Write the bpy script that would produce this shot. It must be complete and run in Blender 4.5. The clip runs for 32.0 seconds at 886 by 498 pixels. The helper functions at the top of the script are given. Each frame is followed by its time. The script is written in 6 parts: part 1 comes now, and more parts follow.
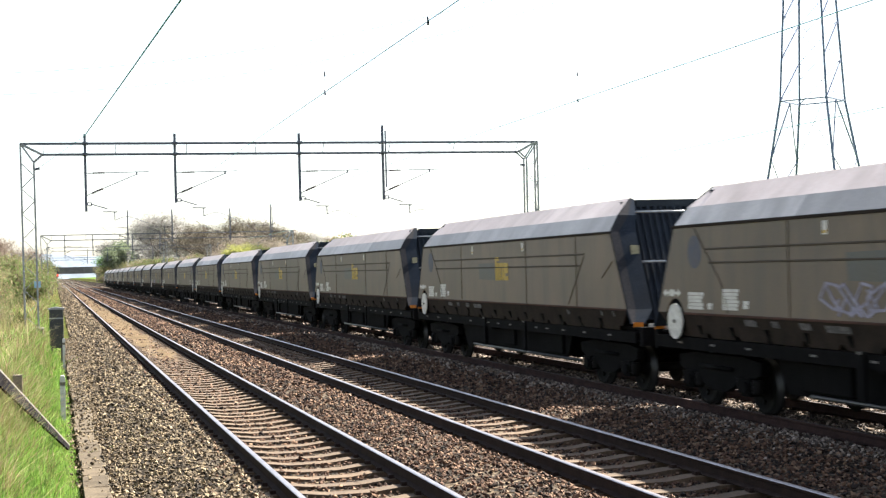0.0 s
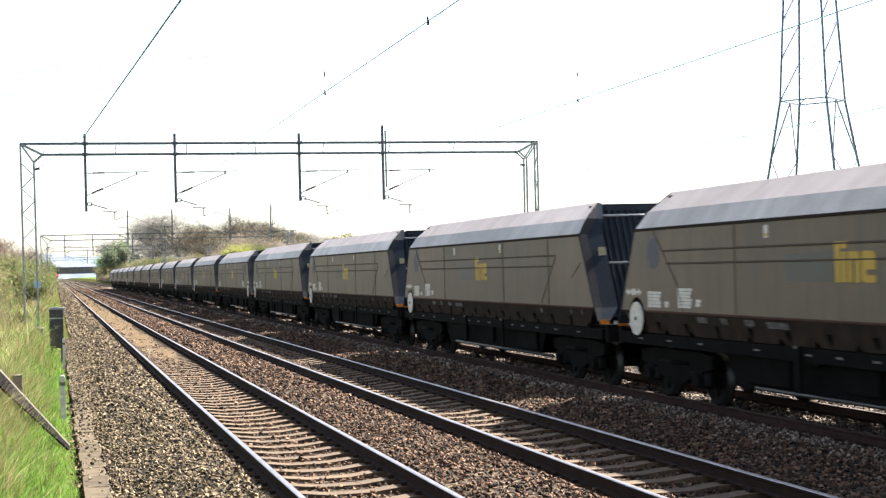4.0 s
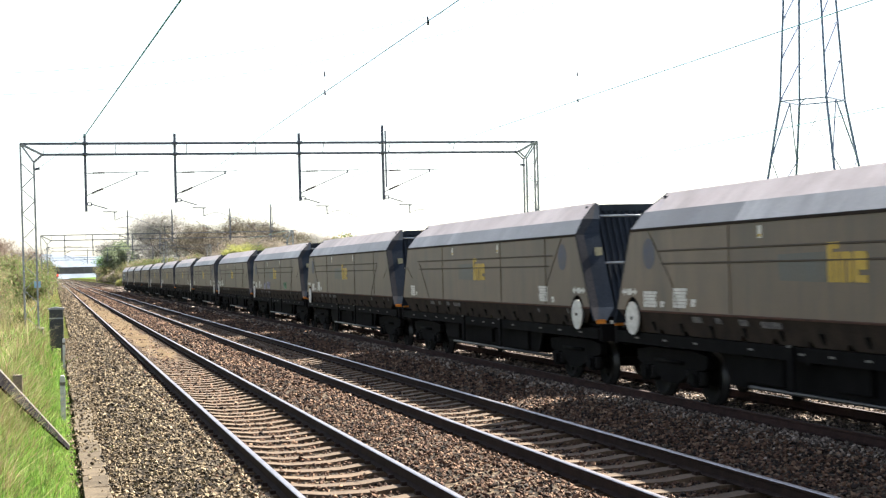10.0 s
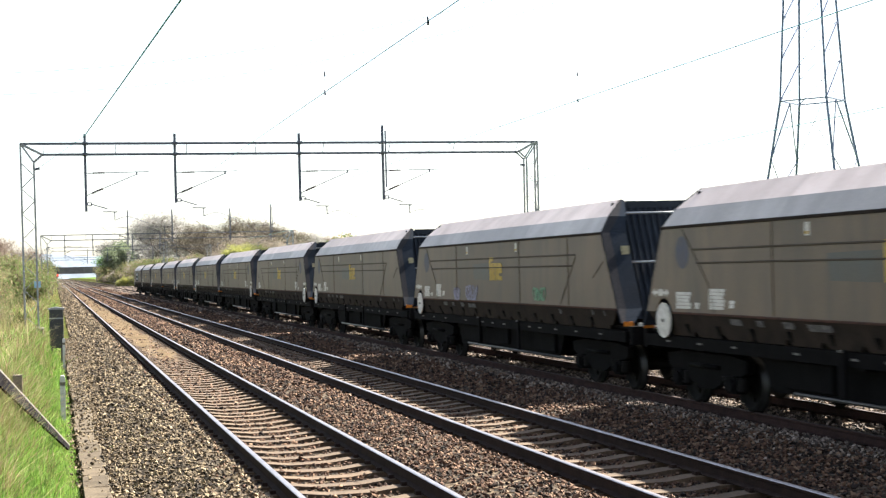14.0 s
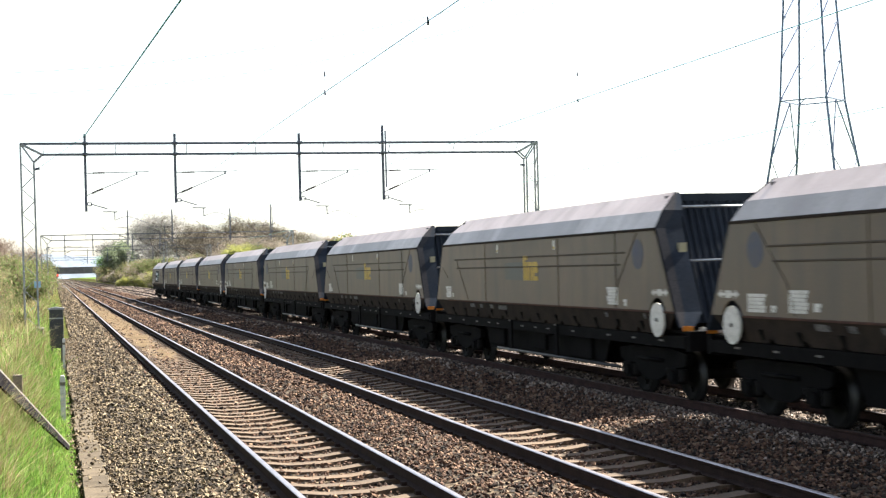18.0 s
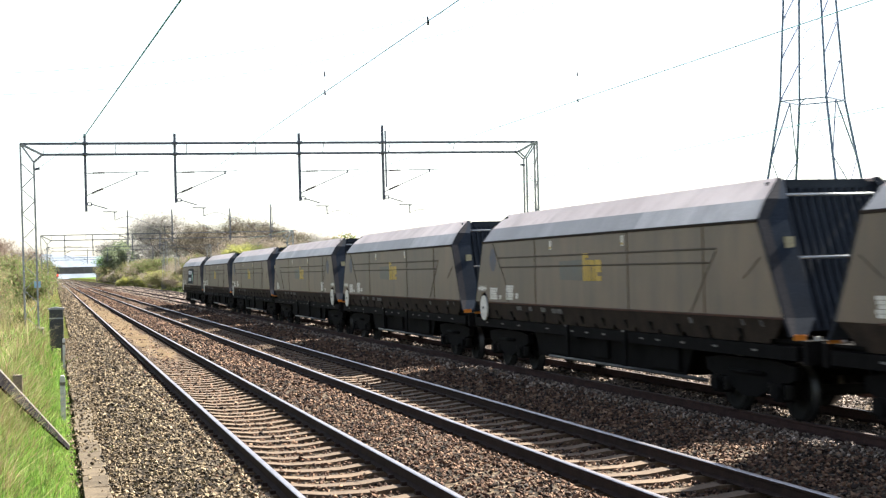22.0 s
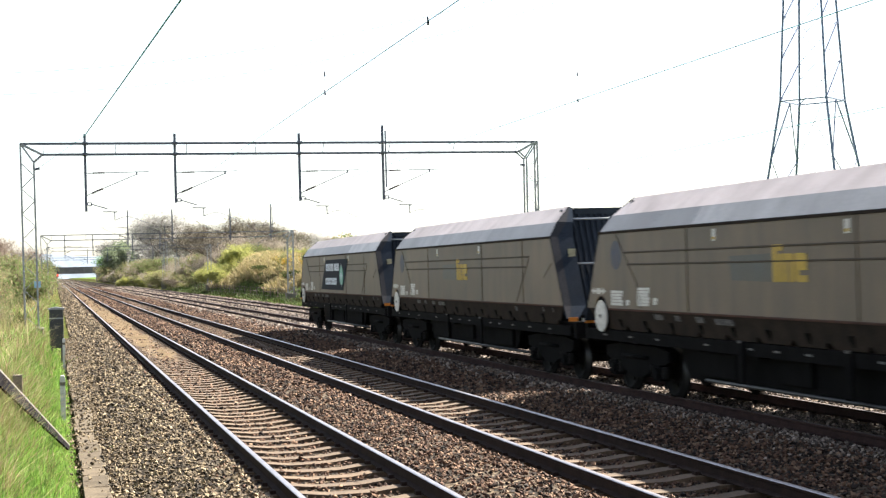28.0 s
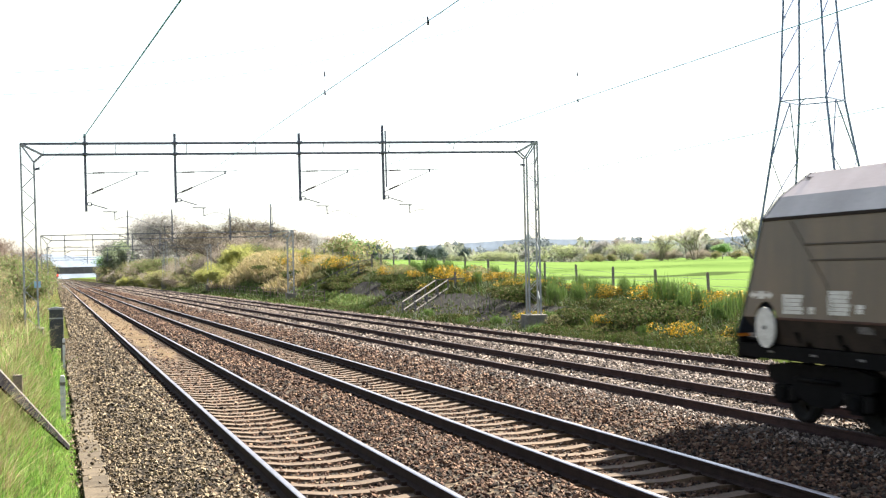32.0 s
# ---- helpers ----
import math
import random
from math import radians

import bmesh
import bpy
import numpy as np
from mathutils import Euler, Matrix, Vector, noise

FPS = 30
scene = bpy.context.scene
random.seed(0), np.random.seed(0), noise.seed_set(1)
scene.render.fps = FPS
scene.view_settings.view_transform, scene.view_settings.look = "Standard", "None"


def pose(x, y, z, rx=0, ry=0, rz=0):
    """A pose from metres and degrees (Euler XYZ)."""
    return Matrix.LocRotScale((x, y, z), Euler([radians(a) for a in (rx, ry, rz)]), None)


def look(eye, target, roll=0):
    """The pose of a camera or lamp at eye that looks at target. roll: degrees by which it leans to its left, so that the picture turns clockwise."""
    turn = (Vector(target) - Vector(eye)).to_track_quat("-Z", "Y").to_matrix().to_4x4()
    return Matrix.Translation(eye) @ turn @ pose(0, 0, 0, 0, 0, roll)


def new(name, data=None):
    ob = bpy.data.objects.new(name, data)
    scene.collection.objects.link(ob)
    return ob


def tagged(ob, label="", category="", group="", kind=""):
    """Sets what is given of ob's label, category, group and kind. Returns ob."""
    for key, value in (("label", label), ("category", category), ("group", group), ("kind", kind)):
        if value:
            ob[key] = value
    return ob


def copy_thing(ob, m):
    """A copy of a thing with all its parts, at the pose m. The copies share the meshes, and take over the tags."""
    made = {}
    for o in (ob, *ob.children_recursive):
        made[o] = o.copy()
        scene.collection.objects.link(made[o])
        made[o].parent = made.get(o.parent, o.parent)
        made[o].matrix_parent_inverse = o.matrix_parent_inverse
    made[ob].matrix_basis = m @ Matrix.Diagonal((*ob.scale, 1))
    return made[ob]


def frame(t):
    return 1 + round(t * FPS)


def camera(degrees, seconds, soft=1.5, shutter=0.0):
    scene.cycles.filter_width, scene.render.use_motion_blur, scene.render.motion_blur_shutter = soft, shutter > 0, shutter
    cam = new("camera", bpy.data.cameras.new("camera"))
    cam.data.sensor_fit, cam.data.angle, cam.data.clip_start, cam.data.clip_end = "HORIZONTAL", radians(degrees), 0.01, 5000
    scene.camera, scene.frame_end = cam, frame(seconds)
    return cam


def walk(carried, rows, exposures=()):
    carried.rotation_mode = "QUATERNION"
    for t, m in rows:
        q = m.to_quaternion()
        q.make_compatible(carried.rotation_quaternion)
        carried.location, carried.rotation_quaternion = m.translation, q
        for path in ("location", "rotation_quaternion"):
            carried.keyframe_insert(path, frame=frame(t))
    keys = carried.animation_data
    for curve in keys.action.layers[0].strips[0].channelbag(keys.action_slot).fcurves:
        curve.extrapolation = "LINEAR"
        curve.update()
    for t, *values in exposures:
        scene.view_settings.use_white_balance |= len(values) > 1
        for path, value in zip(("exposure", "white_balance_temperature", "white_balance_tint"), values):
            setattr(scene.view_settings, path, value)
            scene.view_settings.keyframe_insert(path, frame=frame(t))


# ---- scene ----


# camera: stands still on the bank, tripod height above the rails
EYE = (0.0, 0.0, 2.3246)
AIM = (25.557, 96.671, 3.5724)
cam = camera(33.56, 32.0, soft=1.3, shutter=0.45)
STAND = look(EYE, AIM, -1.524)
walk(cam, [(0.0, STAND), (32.0, STAND)])

# daylight: thin bright haze, sun beyond the train
SUN_FROM = Vector((1.0, 0.40, 1.0)).normalized()
world = bpy.data.worlds.new("sky")
scene.world = world
world.use_nodes = True
wn = world.node_tree.nodes
sky = wn.new("ShaderNodeTexSky")
sky.sky_type = "NISHITA"
sky.sun_disc = False
sky.sun_elevation = math.asin(SUN_FROM.z)
sky.sun_rotation = math.atan2(SUN_FROM.x, SUN_FROM.y)
sky.air_density, sky.dust_density, sky.ozone_density = 1.0, 1.0, 1.0
haze = wn.new("ShaderNodeHueSaturation")
haze.inputs["Saturation"].default_value = 0.62
world.node_tree.links.new(sky.outputs[0], haze.inputs["Color"])
world.node_tree.links.new(haze.outputs[0], wn["Background"].inputs[0])
wn["Background"].inputs[1].default_value = 0.049
sun = new("sun", bpy.data.lights.new("sun", "SUN"))
sun.data.energy, sun.data.angle, sun.data.color = 5.0, radians(0.6), (1.0, 0.945, 0.84)
sun.matrix_world = look(SUN_FROM * 50, (0, 0, 0))
scene.view_settings.exposure = 2.52

# ---- numbers of the line ----
TRACKS = (3.161, 6.505, 10.998, 14.402)
GAUGE = 0.7525
BED_Z = -0.20
PITCH = 16.62


# ---- materials ----
def material(name, base, other=None, scale=6.0, rough=0.8, metal=0.0, bump=0.0, fine=60.0, spread=0.35, third=None, each=0.0, gap=0.5, gloss=0.5, grain=0.6):
    """Two-scale mottled surface: base and other mixed by a large noise, a finer grain on top."""
    m = bpy.data.materials.new(name)
    m.use_nodes = True
    t = m.node_tree
    n, ln = t.nodes, t.links
    b = n["Principled BSDF"]
    b.inputs["Roughness"].default_value = rough
    b.inputs["Metallic"].default_value = metal
    b.inputs["Specular IOR Level"].default_value = gloss
    other = other or tuple(c * 0.6 for c in base)
    co = n.new("ShaderNodeTexCoord")
    big = n.new("ShaderNodeTexNoise")
    big.inputs["Scale"].default_value, big.inputs["Detail"].default_value = scale, 6
    small = n.new("ShaderNodeTexNoise")
    small.inputs["Scale"].default_value, small.inputs["Detail"].default_value = fine, 3
    ln.new(co.outputs["Object"], big.inputs["Vector"])
    ln.new(co.outputs["Object"], small.inputs["Vector"])
    ramp = n.new("ShaderNodeValToRGB")
    ramp.color_ramp.elements[0].position, ramp.color_ramp.elements[0].color = gap - spread / 2, (*base, 1)
    ramp.color_ramp.elements[1].position, ramp.color_ramp.elements[1].color = gap + spread / 2, (*other, 1)
    if third:
        e = ramp.color_ramp.elements.new(0.5)
        e.color = (*third, 1)
    ln.new(big.outputs["Fac"], ramp.inputs["Fac"])
    mix = n.new("ShaderNodeMix")
    mix.data_type, mix.blend_type = "RGBA", "OVERLAY"
    mix.inputs["Factor"].default_value = grain
    ln.new(ramp.outputs["Color"], mix.inputs["A"])
    ln.new(small.outputs["Fac"], mix.inputs["B"])
    out = mix.outputs["Result"]
    if each:
        info = n.new("ShaderNodeObjectInfo")
        hsv = n.new("ShaderNodeHueSaturation")
        mr = n.new("ShaderNodeMapRange")
        mr.inputs["To Min"].default_value, mr.inputs["To Max"].default_value = 1 - each, 1 + each
        ln.new(info.outputs["Random"], mr.inputs["Value"])
        ln.new(mr.outputs["Result"], hsv.inputs["Value"])
        ln.new(out, hsv.inputs["Color"])
        out = hsv.outputs["Color"]
    ln.new(out, b.inputs["Base Color"])
    if bump:
        bp = n.new("ShaderNodeBump")
        bp.inputs["Strength"].default_value, bp.inputs["Distance"].default_value = bump, 0.02
        ln.new(small.outputs["Fac"], bp.inputs["Height"])
        ln.new(bp.outputs["Normal"], b.inputs["Normal"])
    return m


def island_material(name, colors, rough=0.85, sub=0.0, gloss=0.3):
    """Colour drawn per loose piece from a ramp of colours."""
    m = bpy.data.materials.new(name)
    m.use_nodes = True
    n, ln = m.node_tree.nodes, m.node_tree.links
    b = n["Principled BSDF"]
    b.inputs["Roughness"].default_value, b.inputs["Specular IOR Level"].default_value = rough, gloss
    geo = n.new("ShaderNodeNewGeometry")
    ramp = n.new("ShaderNodeValToRGB")
    els = ramp.color_ramp.elements
    els[0].color, els[1].color = (*colors[0], 1), (*colors[-1], 1)
    for i, c in enumerate(colors[1:-1], 1):
        els.new(i / (len(colors) - 1)).color = (*c, 1)
    ln.new(geo.outputs["Random Per Island"], ramp.inputs["Fac"])
    ln.new(ramp.outputs["Color"], b.inputs["Base Color"])
    if sub:
        b.inputs["Subsurface Weight"].default_value = 0.0
        tr = n.new("ShaderNodeBsdfTranslucent")
        ms = n.new("ShaderNodeMixShader")
        ms.inputs[0].default_value = sub
        ln.new(ramp.outputs["Color"], tr.inputs["Color"])
        ln.new(b.outputs[0], ms.inputs[1])
        ln.new(tr.outputs[0], ms.inputs[2])
        ln.new(ms.outputs[0], n["Material Output"].inputs["Surface"])
    return m


M_SIDE = material("wagon_side_paint", (0.1321, 0.0925, 0.05951), (0.09663, 0.07122, 0.04869), scale=0.9, rough=0.5, fine=30, bump=0.05, each=0.16, grain=0.2)
# much paler than the side paint: skylight is put into this colour
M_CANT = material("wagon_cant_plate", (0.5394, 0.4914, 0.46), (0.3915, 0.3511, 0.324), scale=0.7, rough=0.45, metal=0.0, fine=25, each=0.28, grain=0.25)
M_END = material("wagon_end_paint", (0.029, 0.035, 0.047), (0.021, 0.026, 0.035), scale=1.5, rough=0.8, fine=40, gloss=0.0)
M_CORNER = material("corner_strip_paint", (0.04032, 0.0399, 0.04352), (0.03024, 0.0301, 0.03332), scale=1.5, rough=0.8, fine=40, gloss=0.0)
M_UNDER = material("underframe_grime", (0.0075, 0.0070, 0.0070), (0.0042, 0.0040, 0.0041), scale=3, rough=0.75, fine=50, bump=0.1, gloss=0.03)
M_LIP = material("rusty_lip", (0.085, 0.043, 0.031), (0.05, 0.030, 0.024), scale=4, rough=0.8, fine=50, bump=0.1, gloss=0.12)
M_RUSTY = material("rusty_sill", (0.034, 0.0255, 0.01955), (0.0204, 0.01615, 0.0136), scale=3, rough=0.75, fine=50, bump=0.1, gloss=0.05)
M_WHEEL = material("wheel_steel", (0.0118, 0.0107, 0.01), (0.0074, 0.0067, 0.0059), scale=5, rough=0.65, gloss=0.05)
M_TREAD = material("wheel_tread", (0.0333, 0.03164, 0.02997), (0.01998, 0.0193, 0.01832), scale=5, rough=0.45, metal=0.5)
M_WHITE = material("white_paint", (0.6194, 0.5994, 0.5494), (0.4496, 0.4296, 0.3796), scale=8, rough=0.6)
M_YELLOW = material("yellow_lettering", (0.4588, 0.296, 0.0222), (0.37, 0.2368, 0.0222), scale=8, rough=0.5)
M_PATCH = material("painted_out_patch", (0.0666, 0.07045, 0.06605), (0.07548, 0.0663, 0.05051), scale=2, rough=0.5)
M_ORANGE = material("orange_reflector", (0.555, 0.185, 0.0148), (0.481, 0.148, 0.0148), scale=9, rough=0.35)
M_RAILHEAD = material("polished_railhead", (0.46, 0.43, 0.44), (0.36, 0.335, 0.345), scale=3, rough=0.38, metal=1.0)
# brown rough head: the absent sky reflection is put into the colour
M_RAILBROWN = material("unreflecting_railhead", (0.085, 0.06, 0.055), (0.05, 0.034, 0.031), scale=3, rough=0.6, metal=0.4, gloss=0.3)
# lighter rust copy for webs that catch ambient light
M_RAILRED = material("ambient_lit_rail_rust", (0.0504, 0.0273, 0.0231), (0.03024, 0.0175, 0.0154), scale=4, rough=0.85, fine=40, bump=0.1, gloss=0.1)
# dark rust: shade on the backlit webs is put into the colour
M_RAILWEB = material("rusted_rail_web", (0.03, 0.018, 0.014), (0.018, 0.011, 0.009), scale=4, rough=0.85, fine=40, bump=0.1, gloss=0.1)
M_CONC = material("weathered_concrete", (0.09866, 0.06081, 0.03275), (0.0652, 0.04055, 0.02207), scale=5, rough=0.9, fine=50, bump=0.2, each=0.15)


def stone_bed():
    """Ballast seen from afar: cells of single stones in browns and greys, with relief."""
    m = bpy.data.materials.new("ballast")
    m.use_nodes = True
    n, ln = m.node_tree.nodes, m.node_tree.links
    b = n["Principled BSDF"]
    b.inputs["Roughness"].default_value, b.inputs["Specular IOR Level"].default_value = 0.95, 0.15
    geo = n.new("ShaderNodeNewGeometry")
    vor = n.new("ShaderNodeTexVoronoi")
    vor.inputs["Scale"].default_value = 9.0
    ln.new(geo.outputs["Position"], vor.inputs["Vector"])
    sep = n.new("ShaderNodeSeparateColor")
    ln.new(vor.outputs["Color"], sep.inputs["Color"])
    ramp = n.new("ShaderNodeValToRGB")
    els = ramp.color_ramp.elements
    els[0].color, els[1].color = (0.009, 0.0065, 0.0055, 1), (0.15, 0.112, 0.075, 1)
    els.new(0.35).color = (0.026, 0.0185, 0.0125, 1)
    els.new(0.7).color = (0.06, 0.043, 0.028, 1)
    ln.new(sep.outputs["Red"], ramp.inputs["Fac"])
    big = n.new("ShaderNodeTexNoise")
    big.inputs["Scale"].default_value, big.inputs["Detail"].default_value = 0.35, 5
    ln.new(geo.outputs["Position"], big.inputs["Vector"])
    tone = n.new("ShaderNodeMapRange")
    tone.inputs["To Min"].default_value, tone.inputs["To Max"].default_value = 0.6, 1.4
    ln.new(big.outputs["Fac"], tone.inputs["Value"])
    hsv = n.new("ShaderNodeHueSaturation")
    ln.new(tone.outputs["Result"], hsv.inputs["Value"])
    ln.new(ramp.outputs["Color"], hsv.inputs["Color"])
    ln.new(hsv.outputs["Color"], b.inputs["Base Color"])
    bump = n.new("ShaderNodeBump")
    bump.inputs["Strength"].default_value, bump.inputs["Distance"].default_value = 1.0, 0.05
    bump.invert = True
    ln.new(vor.outputs["Distance"], bump.inputs["Height"])
    ln.new(bump.outputs["Normal"], b.inputs["Normal"])
    return m


# kept dark: shade in gaps between the loose stones is put into it
M_BED = stone_bed()
M_GRASS = material("grass_ground", (0.037, 0.0518, 0.0133), (0.0555, 0.0459, 0.0222), scale=0.8, rough=0.95, fine=30, bump=0.5, gloss=0.0)


def sow_field():
    """Young crop beyond the fence: bright green with darker wheel marks, by place on the ground."""
    t = M_GRASS.node_tree
    n, ln = t.nodes, t.links
    b = n["Principled BSDF"]
    old = b.inputs["Base Color"].links[0].from_socket
    geo = n.new("ShaderNodeNewGeometry")
    sep = n.new("ShaderNodeSeparateXYZ")
    ln.new(geo.outputs["Position"], sep.inputs[0])
    edge = n.new("ShaderNodeMapRange")
    edge.inputs["From Min"].default_value, edge.inputs["From Max"].default_value = 24.2, 25.2
    ln.new(sep.outputs["X"], edge.inputs["Value"])
    crop = n.new("ShaderNodeTexNoise")
    crop.inputs["Scale"].default_value, crop.inputs["Detail"].default_value = 0.09, 5
    ln.new(geo.outputs["Position"], crop.inputs["Vector"])
    ramp = n.new("ShaderNodeValToRGB")
    ramp.color_ramp.elements[0].position, ramp.color_ramp.elements[0].color = 0.36, (0.076, 0.122, 0.033, 1)
    ramp.color_ramp.elements[1].position, ramp.color_ramp.elements[1].color = 0.56, (0.095, 0.145, 0.041, 1)
    ln.new(crop.outputs["Fac"], ramp.inputs["Fac"])
    wave = n.new("ShaderNodeTexWave")
    wave.bands_direction = "Y"
    wave.inputs["Scale"].default_value, wave.inputs["Distortion"].default_value, wave.inputs["Detail Scale"].default_value = 0.0049, 1.1, 24.0
    wave.inputs["Detail"].default_value, wave.inputs["Phase Offset"].default_value = 5.0, -1.6
    ln.new(geo.outputs["Position"], wave.inputs["Vector"])
    mark = n.new("ShaderNodeValToRGB")
    mark.color_ramp.elements[0].position, mark.color_ramp.elements[0].color = 0.004, (0.42, 0.40, 0.5, 1)
    mark.color_ramp.elements[1].position, mark.color_ramp.elements[1].color = 0.022, (1, 1, 1, 1)
    ln.new(wave.outputs["Fac"], mark.inputs["Fac"])
    mul = n.new("ShaderNodeMix")
    mul.data_type, mul.blend_type = "RGBA", "MULTIPLY"
    mul.inputs["Factor"].default_value = 1.0
    ln.new(ramp.outputs["Color"], mul.inputs["A"])
    ln.new(mark.outputs["Color"], mul.inputs["B"])
    mix = n.new("ShaderNodeMix")
    mix.data_type = "RGBA"
    ln.new(edge.outputs["Result"], mix.inputs["Factor"])
    ln.new(old, mix.inputs["A"])
    ln.new(mul.outputs["Result"], mix.inputs["B"])
    ln.new(mix.outputs["Result"], b.inputs["Base Color"])


sow_field()
M_RIB = material("darker_seam_line", (0.0784, 0.0616, 0.0462), (0.0616, 0.0504, 0.0392), scale=3, rough=0.7, gloss=0.12)
M_SEAM = material("plate_joint", (0.114, 0.0864, 0.0564), (0.0912, 0.0708, 0.0492), scale=3, rough=0.7, gloss=0.12)
# pinkish white carries grazing sun on the top facet, painted in
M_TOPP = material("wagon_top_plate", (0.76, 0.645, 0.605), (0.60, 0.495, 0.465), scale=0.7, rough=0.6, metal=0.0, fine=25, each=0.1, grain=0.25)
M_STENCIL = material("worn_white_stencil", (0.1243, 0.1166, 0.1049), (0.06993, 0.06216, 0.05439), scale=14, rough=0.7)
M_SILLMARK = material("faded_sill_stencil", (0.095, 0.085, 0.075), (0.035, 0.03, 0.026), scale=22, rough=0.8, spread=0.12)
M_EMBLEM = material("faded_blue_paint", (0.046, 0.054, 0.088), (0.066, 0.062, 0.070), scale=5, rough=0.6)
M_TAGEND = material("cream_label", (0.407, 0.3552, 0.2072), (0.296, 0.259, 0.1628), scale=9, rough=0.6)
M_ENDSHEET = material("end_sheet_paint", (0.025, 0.031, 0.041), (0.018, 0.0215, 0.028), scale=2, rough=0.6, fine=40, gloss=0.12)
M_RAILBAR = material("bright_rail_bar", (0.444, 0.4588, 0.4736), (0.333, 0.3404, 0.3552), scale=6, rough=0.35, metal=0.6)
M_COAL = material("coal_dust", (0.0148, 0.0148, 0.0148), (0.0089, 0.0089, 0.0089), scale=8, rough=0.9, gloss=0.12)
M_PIPE = material("worn_pipe", (0.0444, 0.0444, 0.0444), (0.02664, 0.02574, 0.02442), scale=4, rough=0.4, metal=0.5)
M_NAVY = material("navy_panel", (0.009, 0.014, 0.024), (0.006, 0.01, 0.018), scale=2, rough=0.7, gloss=0.12)
M_PALEBAR = material("pale_bar_paint", (0.62, 0.66, 0.7), (0.5, 0.54, 0.58), scale=6, rough=0.6)
M_TEAL = material("pale_green_paint", (0.074, 0.3108, 0.2072), (0.148, 0.37, 0.2812), scale=3, rough=0.5)
M_LILAC = material("lilac_spray", (0.3108, 0.296, 0.37), (0.2072, 0.1924, 0.2442), scale=6, rough=0.7)
M_GREENSPRAY = material("green_spray", (0.148, 0.296, 0.1776), (0.111, 0.2072, 0.1258), scale=6, rough=0.7)
M_CONCGREY = material("grey_concrete", (0.1628, 0.148, 0.1258), (0.1036, 0.0962, 0.0814), scale=4, rough=0.9, fine=40, bump=0.2)
M_INSUL = material("dark_insulator", (0.037, 0.0222, 0.0207), (0.0259, 0.0163, 0.0148), scale=6, rough=0.3)
M_BRIDGE = material("bridge_concrete", (0.1674, 0.1643, 0.1643), (0.1178, 0.1159, 0.1147), scale=0.4, rough=0.9, fine=4, bump=0.2)
M_GANTRY = material("gantry_steel", (0.11, 0.12, 0.15), (0.08, 0.088, 0.11), scale=3, rough=0.6, metal=0.3)
# cyan: the lens's colour fringe is put into the wire colour
M_WIRE = material("cyan_fringed_wire", (0.1, 0.35, 0.3675), (0.08, 0.2625, 0.28), scale=3, rough=0.6)
M_PYLON = material("pylon_steel", (0.12, 0.15, 0.25), (0.085, 0.105, 0.18), scale=2, rough=0.6, metal=0.2)
M_LID = material("trough_lid_concrete", (0.0936, 0.072, 0.04896), (0.0612, 0.04752, 0.03312), scale=4, rough=0.95, fine=40, bump=0.25, each=0.2, gloss=0.2)
M_CABINET = material("cabinet_paint", (0.0259, 0.0274, 0.0333), (0.0207, 0.0215, 0.0259), scale=3, rough=0.5)
M_CABLID = material("pale_metal", (0.2812, 0.2812, 0.296), (0.2072, 0.2072, 0.2146), scale=5, rough=0.45, metal=0.3)
M_POSTWHITE = material("post_white", (0.6, 0.6, 0.63), (0.46, 0.46, 0.48), scale=9, rough=0.8)
M_PLANK = material("dark_plank_wood", (0.0275, 0.02585, 0.0275), (0.0121, 0.011, 0.01155), scale=3, rough=0.9, fine=35, bump=0.2, gloss=0.0)
M_OLDWOOD = material("old_wood", (0.1776, 0.1332, 0.111), (0.1036, 0.074, 0.0629), scale=4, rough=0.85, fine=45, bump=0.2)
M_FENCEPOST = material("weathered_post", (0.186, 0.1674, 0.1488), (0.124, 0.1116, 0.0992), scale=5, rough=0.9, fine=40)
M_REDSIGN = material("red_sign_paint", (0.5, 0.04, 0.03), (0.4, 0.03, 0.025), scale=6, rough=0.5)
M_GALV = material("galvanised_steel", (0.3108, 0.3256, 0.333), (0.222, 0.2294, 0.2368), scale=4, rough=0.5, metal=0.5)
M_DARKSTEEL = material("dark_steel", (0.0666, 0.0703, 0.0777), (0.0444, 0.0459, 0.0518), scale=4, rough=0.6, metal=0.4)


M_REDLAMP = bpy.data.materials.new("red_lamp")
M_REDLAMP.use_nodes = True
M_REDLAMP.node_tree.nodes["Principled BSDF"].inputs["Base Color"].default_value = (0.8, 0.05, 0.03, 1)
M_REDLAMP.node_tree.nodes["Principled BSDF"].inputs["Emission Color"].default_value = (1, 0.08, 0.05, 1)
M_REDLAMP.node_tree.nodes["Principled BSDF"].inputs["Emission Strength"].default_value = 0.25


